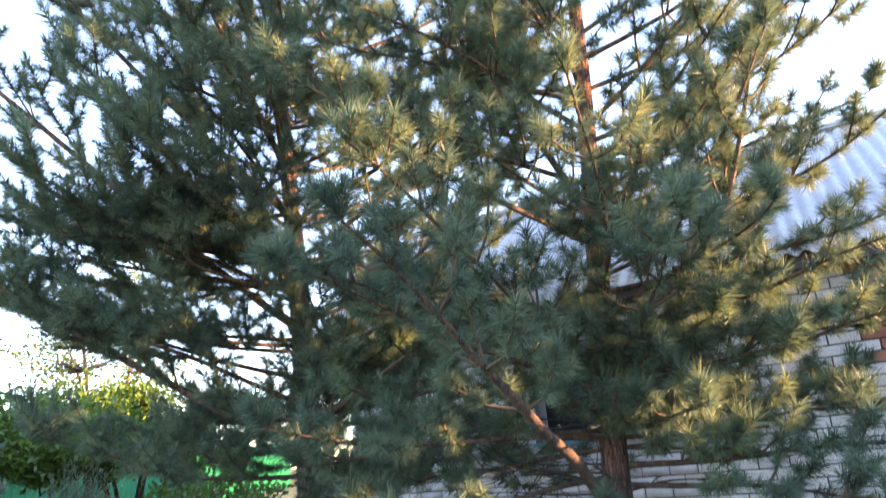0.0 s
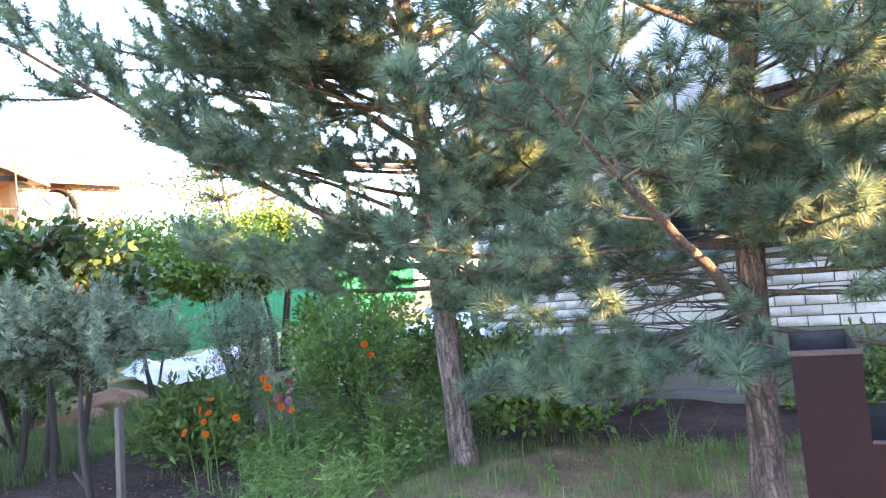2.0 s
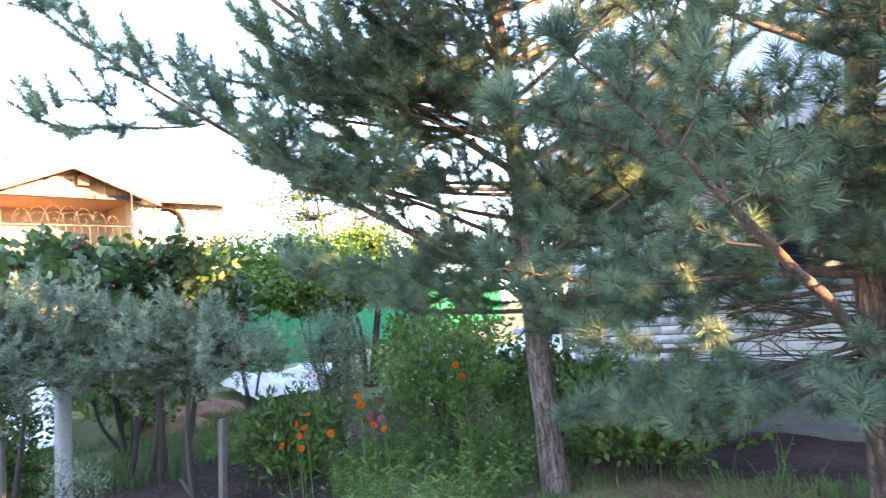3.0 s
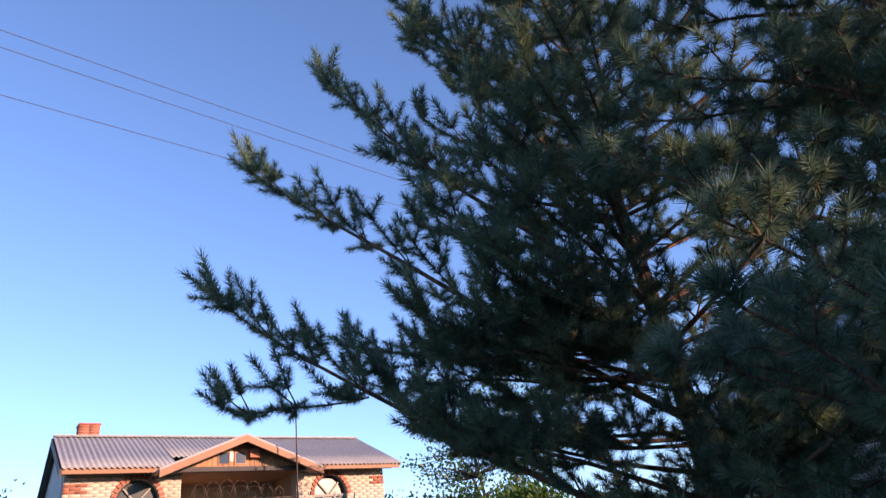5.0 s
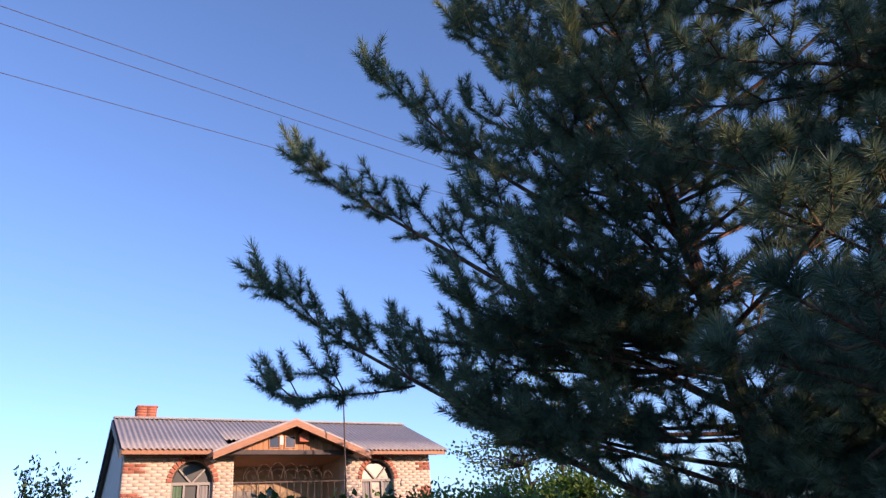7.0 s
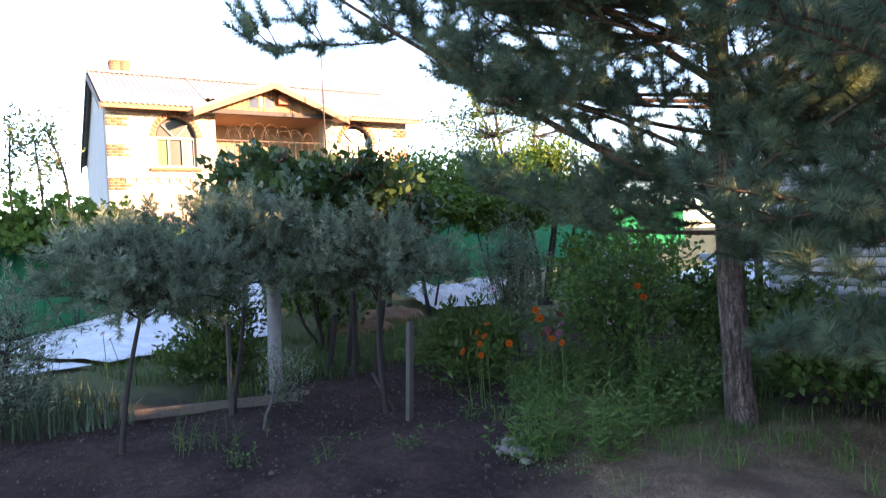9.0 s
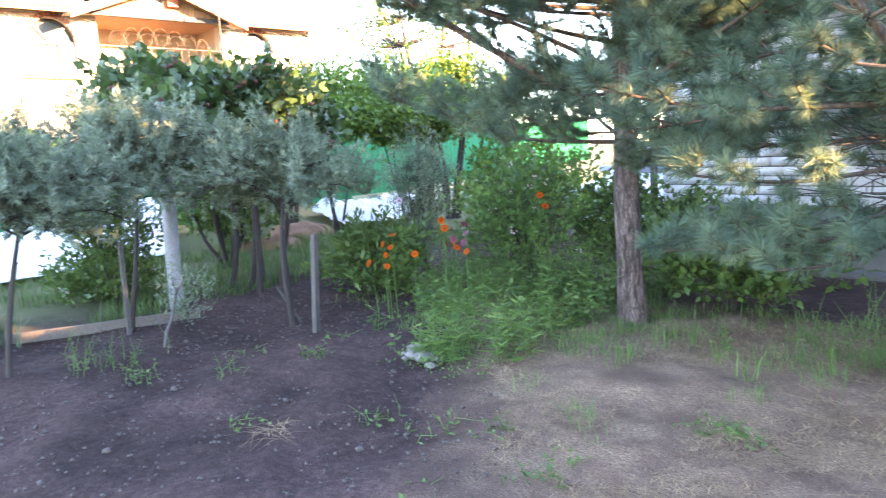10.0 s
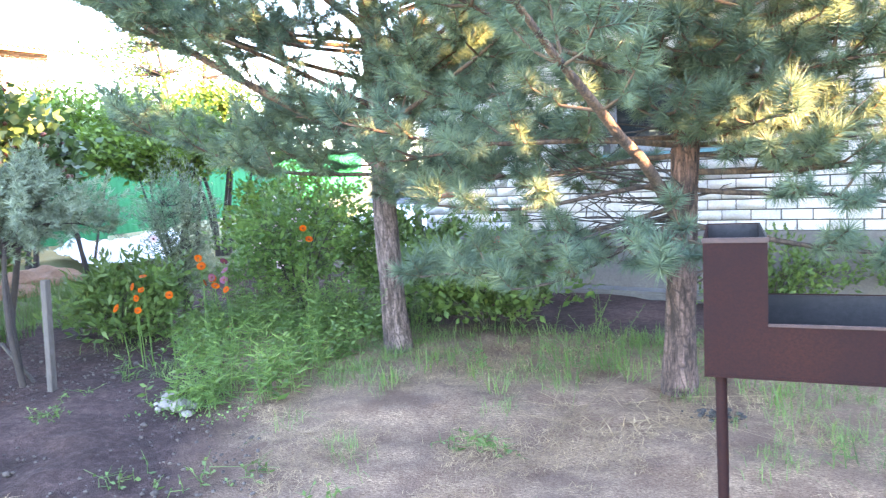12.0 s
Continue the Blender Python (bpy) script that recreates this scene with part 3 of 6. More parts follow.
# ---- unseen brick block added on the sunny side to shape the low sun ----
def build_sun_blocker():
    b = thing("sun_blocker", "unseen stepped brick block added to shape the low sun on the garden", "building", kind="structure")
    # low middle step lets sun onto the right pine; high steps shade the bed
    for y0, y1, h in ((-9.0, 4.8, 4.3), (4.8, 5.8, 2.9), (5.8, 8.0, 4.1)):
        part("wall", boxed(9.0, 9.3, y0, y1, 0, h), M_BRICK, b)
        part("wall", boxed(10.2, 10.5, y0, y1, 0, h), M_BRICK, b)
        part("wall", boxed(9.3, 10.2, y1 - 0.3, y1 - 0.004, 0, h), M_BRICK, b)
        part("wall", boxed(9.3, 10.2, y0 + 0.004, y0 + 0.3, 0, h), M_BRICK, b)
        part("roof", boxed(8.9, 10.6, y0 + (0.0 if y0 < 0 else 0.004), y1, h, h + 0.08), M_SLATE, b)


build_sun_blocker()


# ---- the neighbours' house ----
def arch_loop(c, z0, w, spring, n=14):
    r = w / 2
    return [(c - r, z0), (c + r, z0)] + [(c + r * math.cos(a), spring + r * 1.08 * math.sin(a)) for a in np.linspace(0, math.pi, n)]


HOUSE_AT = (-18.08, 5.89, 0.0)
HOUSE_TURN = 12.5
HW, WIN_C, WIN_C2, WIN_W, WIN_Z0, SPRING = 8.6, 1.66, 6.85, 1.02, 3.65, 4.43


def build_house():
    h = thing("house", "brick house with corrugated roof and arched windows in low sun", "house", HOUSE_AT, 90 - HOUSE_TURN)
    VL, VR, VZ0, VZ1 = 2.68, 5.8, 3.55, 5.12
    holes = [arch_loop(WIN_C, WIN_Z0, WIN_W, SPRING), [(VL, VZ0), (VR, VZ0), (VR, VZ1), (VL, VZ1)], arch_loop(WIN_C2, WIN_Z0, WIN_W, SPRING)]
    part("wall", prism_wall([(0.012, 0.0), (HW, 0.0), (HW, 5.16), (0.012, 5.16)], holes, 0.35, 0.012), M_HMORTAR, h, "brick front wall")
    side = bmesh.new()
    f = side.faces.new([side.verts.new(p) for p in ((0.0, 0.37, 0), (0.0, 5.2, 0), (0.0, 5.2, 4.5), (0.0, 2.2, 6.42), (0.0, 0.37, 5.3))])
    ext = bmesh.ops.extrude_face_region(side, geom=[f])
    bmesh.ops.translate(side, verts=[v for v in ext["geom"] if isinstance(v, bmesh.types.BMVert)], vec=(0.35, 0, 0))
    part("wall", side, M_PLASTER, h, "grey plastered gable wall")
    part("wall", boxed(0.0, HW, 5.2, 5.5, 0, 4.5), M_PLASTER, h)
    part("wall", boxed(HW - 0.35, HW, 0.37, 5.2, 0, 5.1), M_PLASTER, h)
    # brick skin
    arcs = (WIN_C, WIN_C2)

    def blocked(a, b, z, zt):
        x, zm = (a + b) / 2, (z + zt) / 2
        if zt < 0.9:
            return []
        if VZ0 - 0.03 < zm < VZ1 + 0.05:
            if VL - 0.01 < a and b < VR + 0.01:
                return []
            if a < VL < b:
                b = VL
            if a < VR < b:
                a = VR
        for c in arcs:
            half = WIN_W / 2 + 0.11
            if WIN_Z0 < zm < SPRING:
                half = WIN_W / 2 + 0.005
            elif zm >= SPRING:
                q = half * half - (zm - SPRING) ** 2
                half = math.sqrt(q) if q > 0 else 0
            else:
                half = 0
            if half:
                if a > c - half and b < c + half:
                    return []
                if a < c - half < b:
                    return [(a, c - half)]
                if a < c + half < b:
                    return [(c + half, b)]
        return [(a, b)]

    white, red = Heap(), Heap()
    rng = np.random.default_rng(5)
    for a, b, z, zt in brick_rows(0.0, HW, 1.6, 5.12, blocked, 0.25, 0.065, 0.012):
        x, zm = (a + b) / 2, (z + zt) / 2
        isq = (x < 0.42 or x > HW - 0.42) and any(p < zm < q for p, q in ((4.66, 4.92), (3.93, 4.25), (3.05, 3.4), (2.3, 2.6)))
        (red if isq else white).add(box_verts(a, b, (-0.004 if isq else 0.008) + rng.uniform(-0.0015, 0.0015), 0.03, z, zt), BOX_Q)
    part("brick_skin", white.mesh("brick_skin", M_HBRICK), M_HBRICK, h, "pale silicate bricks", "stuff")
    part("quoin_field", red.mesh("quoin_field", M_REDBRICK), M_REDBRICK, h, "red brick corner blocks", "stuff")
    part("string_course", boxed(-0.02, HW + 0.02, -0.07, 0.0, 3.36, 3.42, 0.008), M_HBRICK, h)
    d = part("dentil", boxed(0, 0.11, -0.06, 0.0, 3.24, 3.355, 0.006), M_HBRICK, h)
    for k in range(1, 30):
        o = new("dentil", d.data)
        o.parent = h
        o.location = (0.4 + 0.26 * k if k else 0, 0, 0)
    d.location = (0.4, 0, 0)
    # windows
    for c, lab in ((WIN_C, "arched window with white fanlight bars and a green curtain"), (WIN_C2, "arched window with white bars")):
        w = part("window", prism_wall(arch_loop(c, WIN_Z0, WIN_W - 0.01, SPRING), [], 0.01, 0.2), G_HOUSE, h, lab)
        fr = bmesh.new()
        r = WIN_W / 2
        for a in ((c - r, c - r + 0.06), (c - 0.2, c - 0.15), (c + 0.15, c + 0.2), (c + r - 0.06, c + r)):
            box(fr, a[0], a[1], 0.13, 0.2, WIN_Z0, SPRING)
        box(fr, c - r, c + r, 0.13, 0.2, WIN_Z0, WIN_Z0 + 0.06)
        box(fr, c - r, c + r, 0.125, 0.2, SPRING - 0.04, SPRING + 0.03)
        part("window_frame", fr, M_WINDOW, w, "greyish white window frame")
        for ang in (48, 132):
            s = bmesh.new()
            box(s, 0.0, r * 0.97, 0.14, 0.19, -0.022, 0.022)
            bmesh.ops.transform(s, matrix=Matrix.Translation((c, 0, SPRING)) @ Matrix.Rotation(-radians(ang), 4, "Y"), verts=s.verts)
            part("glazing_bar", s, M_WINDOW, w)
        rim = [(c + (r - 0.02) * math.cos(q), 0.16, SPRING + (r - 0.02) * 1.08 * math.sin(q)) for q in np.linspace(0, math.pi, 18)]
        part("arch_frame", tube_mesh("arch_frame", rim, [0.035] * 18, M_IRON, 6), M_IRON, w, "dark arched outer frame")
        for k in range(16):
            q = math.pi * (k + 0.5) / 16
            v = bmesh.new()
            box(v, -0.045, 0.045, -0.03, 0.06, 0, 0.12, 0.004)
            bmesh.ops.transform(v, matrix=Matrix.Translation((c + (r + 0.005) * math.cos(q), 0, SPRING + (r + 0.005) * 1.08 * math.sin(q))) @ Matrix.Rotation(math.pi / 2 - q, 4, "Y"), verts=v.verts)
            part("arch_brick", v, M_REDBRICK, w)
        part("window_sill", boxed(c - r - 0.17, c + r + 0.1, -0.1, 0.14, WIN_Z0 - 0.1, WIN_Z0 - 0.02, 0.01), M_REDBRICK, w, "brick window sill")
        for a, b in ((c - r + 0.05, c - 0.16), (c + 0.22, c + r - 0.05)):
            n = 30
            xs = np.linspace(a, b, n)
            V = np.array([(x, 0.185 + 0.008 * math.sin(70 * x), z) for x in xs for z in (WIN_Z0 + 0.06, SPRING - 0.02)])
            i = np.arange(n - 1)
            mt = M_CURTAIN_GREEN if c == WIN_C and a < c - 0.3 else G_CURTAIN
            part("curtain", mesh_of("curtain", V, np.stack([2 * i, 2 * i + 2, 2 * i + 3, 2 * i + 1], -1), mt), mt, w, "folded curtain behind the pane")
    # eaves and roof
    part("fascia", boxed(-0.12, 2.2, -0.52, -0.47, 5.04, 5.2, 0.006), M_FASCIA, h, "brown painted fascia board")
    part("fascia", boxed(6.0, HW + 0.3, -0.52, -0.47, 5.04, 5.2, 0.006), M_FASCIA, h, "brown painted fascia board")
    part("soffit", boxed(-0.12, HW + 0.3, -0.47, 0.05, 5.125, 5.155), M_FASCIA, h)
    roof = part("roof", wave_sheet("roof", -0.14, 2.45, -0.58, 5.17, 2.2, 6.52, 0.13, 0.02, M_HROOF, 3, 0.02), M_HROOF, h, "grey corrugated roof sheets")
    part("roof_sheet", wave_sheet("roof_sheet", 2.46, 5.74, 0.3, 5.597, 2.2, 6.52, 0.13, 0.02, M_HROOF, 2, 0.02), M_HROOF, roof)
    part("roof_sheet", wave_sheet("roof_sheet", 5.75, HW + 0.35, -0.58, 5.17, 2.2, 6.52, 0.13, 0.02, M_HROOF, 3, 0.02), M_HROOF, roof)
    part("roof_back", wave_sheet("roof_back", -0.14, HW + 0.35, 5.7, 4.3, 2.2, 6.52, 0.2, 0.028, M_HROOF, 3, 0.02), M_HROOF, roof)
    part("ridge", boxed(-0.15, HW + 0.36, 2.1, 2.3, 6.53, 6.58, 0.02), M_HROOF, roof)
    for p, q in (((-0.6, 5.1), (2.2, 6.46)), ((5.72, 4.22), (2.2, 6.46))):
        bb = bmesh.new()
        f = bb.faces.new([bb.verts.new((-0.18, y, z + dz)) for (y, z), dz in ((p, -0.16), (q, -0.16), (q, 0.03), (p, 0.03))])
        e = bmesh.ops.extrude_face_region(bb, geom=[f])
        bmesh.ops.translate(bb, verts=[v for v in e["geom"] if isinstance(v, bmesh.types.BMVert)], vec=(0.05, 0, 0))
        part("barge_board", bb, M_DARKWOOD, roof, "dark barge board")
    ch = part("chimney", boxed(0.5, 1.0, 2.5, 2.95, 6.2, 6.95, 0.02), M_MORTAR, roof, "red brick chimney")
    cb = Heap()
    for k in range(9):
        z = 6.25 + 0.078 * k
        for j in range(2):
            cb.add(box_verts(0.48 + 0.272 * j, 0.48 + 0.272 * j + 0.26, 2.485, 2.97, z, z + 0.066), BOX_Q)
    part("chimney_bricks", cb.mesh("chimney_bricks", M_CHIMNEY), M_CHIMNEY, ch, "red chimney bricks", "stuff")
    part("chimney_cap", boxed(0.46, 1.04, 2.46, 2.99, 6.945, 6.995, 0.015), M_CHIMNEY, ch)
    # gabled porch roof
    GL, GR, GC, GZ, GA = 1.92, 6.2, 4.06, 5.06, 5.92
    for s, (xa, xb) in enumerate(((GL, GC), (GR, GC))):
        for nm, y0, y1, t, mt in (("porch_roof", -0.95, 1.3, 0.05, M_HROOF), ("porch_fascia", -0.98, -0.93, 0.17, M_FASCIA)):
            g = bmesh.new()
            dz = 0.0 if nm == "porch_roof" else -0.055
            vs = [g.verts.new(p) for p in ((xa, y0, GZ + dz), (xb, y0, GA + dz), (xb, y0, GA + dz - t), (xa, y0, GZ + dz - t))]
            f = g.faces.new(vs)
            e = bmesh.ops.extrude_face_region(g, geom=[f])
            bmesh.ops.translate(g, verts=[v for v in e["geom"] if isinstance(v, bmesh.types.BMVert)], vec=(0, y1 - y0, 0))
            part(nm, g, mt, roof, "porch gable roof" if nm == "porch_roof" else "brown gable trim board")
        g = bmesh.new()
        vs = [g.verts.new(p) for p in ((xa, -0.93, GZ - 0.06), (xb, -0.93, GA - 0.06), (xb, -0.93, GA - 0.1), (xa, -0.93, GZ - 0.1))]
        e = bmesh.ops.extrude_face_region(g, geom=[g.faces.new(vs)])
        bmesh.ops.translate(g, verts=[v for v in e["geom"] if isinstance(v, bmesh.types.BMVert)], vec=(0, 0.55, 0))
        part("porch_soffit", g, M_WOOD, roof)
    x = 2.35
    k = 0
    while x < 5.85:
        top = GZ + (GA - GZ) * (1 - abs(x + 0.07 - GC) / (GC - GL)) - 0.12
        if top > 5.2:
            part("gable_plank", boxed(x, x + 0.132, -0.42 - 0.006 * (k % 2), -0.39, 5.14, top), M_WOOD, h)
        x += 0.14
        k += 1
    part("porch_beam", boxed(2.3, 5.9, -0.5, -0.36, 5.04, 5.16, 0.01), M_DARKWOOD, h, "dark beam over the veranda")
    for wx in (3.5, 3.94):
        w = part("gable_window", boxed(wx, wx + 0.25, -0.435, -0.43, 5.24, 5.52), G_DARK, h, "small dark gable window")
        fr = bmesh.new()
        for a in ((wx - 0.03, wx, 5.21, 5.55), (wx + 0.25, wx + 0.28, 5.21, 5.55), (wx, wx + 0.25, 5.21, 5.24), (wx, wx + 0.25, 5.52, 5.55)):
            box(fr, a[0], a[1], -0.45, -0.42, a[2], a[3])
        part("window_frame", fr, M_WOOD, w)
    part("vent_board", boxed(3.77, 3.87, -0.455, -0.43, 5.3, 5.54, 0.01), M_WHITE, h, "small white board between the gable windows")
    # veranda
    part("veranda_wall", boxed(VL - 0.3, VR + 0.3, 1.7, 1.8, 3.3, 5.1), M_TAN, h, "tan veranda back wall")
    part("veranda_side", boxed(VL - 0.1, VL - 0.002, 0.365, 1.7, 3.3, 5.1), M_TAN, h)
    part("veranda_side", boxed(VR + 0.002, VR + 0.1, 0.365, 1.7, 3.3, 5.1), M_TAN, h)
    part("veranda_ceiling", boxed(VL - 0.1, VR + 0.1, -0.35, 1.8, 5.1, 5.14), M_WOOD, h)
    part("veranda_floor", boxed(VL, VR, -0.1, 1.7, 3.45, 3.548), M_PLASTER, h)
    part("veranda_curtain", boxed(VL + 0.05, VL + 1.0, 1.6, 1.62, 3.6, 4.42), G_CURTAIN, h, "pale net curtain in the veranda")
    rail = part("railing", boxed(VL, VR, 0.03, 0.06, 4.4, 4.43), M_IRON, h, "wrought iron veranda lattice")
    for k in range(15):
        cx = VL + 0.1 + 0.195 * k
        part("rail_bar", boxed(cx - 0.008, cx + 0.008, 0.035, 0.055, 3.55, 4.4), M_IRON, rail)
    for k in range(7):
        cx, r = 3.15 + 0.36 * k, 0.17 + 0.09 * math.sin(0.5 * k + 0.4)
        pts = [(cx + r * math.cos(a), 0.045, 4.43 + 1.9 * r * math.sin(a)) for a in np.linspace(0.15, math.pi - 0.15, 16)]
        part("scroll", tube_mesh("scroll", pts, [0.009] * 16, M_IRON, 5), M_IRON, rail)
        pts = [(cx + (r * (1 - q / 9)) * math.cos(q), 0.045, 4.55 + (r * (1 - q / 9)) * math.sin(q)) for q in np.linspace(0, 8, 24)]
        part("scroll", tube_mesh("scroll", pts, [0.008] * 24, M_IRON, 5), M_IRON, rail)
    return h


M_CURTAIN_GREEN = surface("green_curtain", (0.07, 0.14, 0.08), (0.12, 0.20, 0.13), scale=3, fine=40, rough=0.9, stretch=(6, 1, 0.3))
build_house()


def house_point(u, out, z):
    a = radians(HOUSE_TURN)
    return (HOUSE_AT[0] + u * math.sin(a) + out * math.cos(a), HOUSE_AT[1] + u * math.cos(a) - out * math.sin(a), z)


def build_birdhouse():
    b = thing("birdhouse", "small reddish wooden birdhouse on the gable planks", "birdhouse", house_point(4.4, 0.46, 5.36), 90 - HOUSE_TURN)
    bm = bmesh.new()
    f = bm.faces.new([bm.verts.new((x, 0, z)) for x, z in ((-0.13, 0), (0.13, 0), (0.13, 0.22), (0, 0.34), (-0.13, 0.22))])
    e = bmesh.ops.extrude_face_region(bm, geom=[f])
    bmesh.ops.translate(bm, verts=[v for v in e["geom"] if isinstance(v, bmesh.types.BMVert)], vec=(0, -0.16, 0))
    part("body", bm, M_REDBRICK, b, "red-brown box")
    for s in (-1, 1):
        r = bmesh.new()
        box(r, 0, 0.2, -0.2, 0.02, 0.0, 0.018)
        bmesh.ops.transform(r, matrix=Matrix.Translation((0, 0, 0.355)) @ Matrix.Rotation(radians(42) if s > 0 else radians(138), 4, "Y"), verts=r.verts)
        part("roof", r, M_DARKWOOD, b)
    part("hole", tube_mesh("hole", [(0, -0.15, 0.16), (0, -0.166, 0.16)], [0.03, 0.03], M_SOOT, 10), M_SOOT, b)


build_birdhouse()


def build_mast():
    x, y, _ = house_point(5.15, 1.6, 0)
    m = thing("antenna_mast", "thin grey metal mast in front of the house", "mast", (x, y, 0))
    part("pole", tube_mesh("pole", [(0, 0, 0), (0.01, 0, 3.0), (0.03, 0, 6.5)], [0.03, 0.025, 0.016], M_IRON, 8), M_IRON, m)
    part("base_plate", boxed(-0.1, 0.1, -0.1, 0.1, 0, 0.03), M_IRON, m)


build_mast()


# ---- boundary fence and what lies before it ----
def build_fence():
    f = thing("fence", "bright green painted sheet-metal fence", "fence", kind="structure")
    n = 13
    for k in range(n):
        y0 = -4 + 2.35 * k
        lift = 0.012 * max(0, y0 - 3) ** 1.25
        xs = np.linspace(0, 2.34, 200)
        prof = -0.010 * np.clip(np.abs(((xs / 0.2) % 1.0) - 0.5) * 6 - 1.0, 0, 1)
        V = np.array([(-13.0 + p + d, y0 + x, z) for x, p in zip(xs, prof) for z, d in ((0.12 + lift, 0), (1.82 + lift, 0), (1.82 + lift, -0.004), (0.12 + lift, -0.004))])
        i = np.arange(199)
        Q = np.concatenate([np.stack([4 * i + a, 4 * i + 4 + a, 4 * i + 4 + b, 4 * i + b], -1) for a, b in ((0, 1), (1, 2), (2, 3))])
        part("panel", mesh_of("panel", V, Q, M_FENCE), M_FENCE, f)
        part("post", boxed(-13.1, -13.04, y0 - 0.03, y0 + 0.03, 0, 1.86 + lift), M_IRON, f)


build_fence()


def sheet(name, corners, seg, wave, mat, seed, lift=0.02, thick=0.004, back=0.0):
    """A crumpled sheet over the ground between four corners."""
    (ax, ay), (bx, by), (cx, cy), (dx, dy) = corners
    s, t = np.meshgrid(np.linspace(0, 1, seg[0]), np.linspace(0, 1, seg[1]), indexing="ij")
    X = (1 - s) * ((1 - t) * ax + t * dx) + s * ((1 - t) * bx + t * cx)
    Y = (1 - s) * ((1 - t) * ay + t * dy) + s * ((1 - t) * by + t * cy)
    Z = np.zeros_like(X)
    for i in range(seg[0]):
        for j in range(seg[1]):
            p = Vector((X[i, j] + seed, Y[i, j], seed))
            e = min(s[i, j], 1 - s[i, j], t[i, j], 1 - t[i, j]) * 6
            Z[i, j] = lift + wave * (abs(noise.noise(p * 1.1)) + 0.5 * abs(noise.noise(p * 3.1)) + 0.2 * noise.noise(p * 9)) * min(1, e + 0.25) + wave * 0.3 + back * s[i, j] * t[i, j] ** 0.7
            X[i, j] += 0.12 * noise.noise(p * 2.3)
    n, m = X.shape
    i, j = np.meshgrid(np.arange(n - 1), np.arange(m - 1), indexing="ij")
    Q = np.stack([i * m + j, (i + 1) * m + j, (i + 1) * m + j + 1, i * m + j + 1], -1).reshape(-1, 4)
    top = np.stack([X, Y, Z], -1).reshape(-1, 3)
    h = Heap()
    h.add(top, Q)
    h.add(top - (0, 0, thick), Q[:, ::-1])
    return h.mesh(name, mat, True)


tagged(new("plastic_sheet", sheet("plastic_sheet", ((-9.6, 2.9), (-9.7, 5.4), (-12.7, 6.8), (-12.7, 1.9)), (60, 60), 0.14, M_TARP, 3.0, back=0.75)), "large crumpled white plastic sheet on the ground by the fence", "tarpaulin")
tagged(new("plastic_sheet", sheet("plastic_sheet", ((-9.2, 8.4), (-8.7, 9.6), (-12.6, 14.6), (-12.6, 10.6)), (60, 60), 0.42, M_TARP, 9.0)), "heaped white plastic sheet over a pile beside the fence", "tarpaulin")
tagged(new("plastic_sheet", sheet("plastic_sheet", ((-9.7, 0.4), (-9.6, 2.7), (-12.7, 1.7), (-12.7, -1.5)), (50, 50), 0.12, M_TARP, 17.0)), "white plastic sheet lying flat on the ground", "tarpaulin")


def build_heap(name, at, size, mat, label, category, seed):
    bm = bmesh.new()
    bmesh.ops.create_icosphere(bm, subdivisions=4, radius=1.0)
    for v in bm.verts:
        k = 1 + 0.22 * noise.noise(v.co * 1.7 + Vector((seed, 0, 0))) + 0.08 * noise.noise(v.co * 6 + Vector((seed, 0, 0)))
        v.co = Vector((v.co.x * size[0] * k, v.co.y * size[1] * k, max(v.co.z, -0.15) * size[2] * k * (1 + 0.35 * noise.noise(v.co * 3.3))))
    ob = solid(name, bm, mat, label, category, smooth=True)
    ob.location = at
    return ob


build_heap("clay_heap", (-9.6, 7.7, 0.0), (0.55, 0.6, 0.24), M_CLAY, "heap of reddish clay soil beside the white sheet", "heap", 1)
build_heap("clay_heap", (-9.0, 6.6, 0.0), (0.5, 0.55, 0.15), M_CLAY, "low heap of reddish clay soil", "heap", 4)


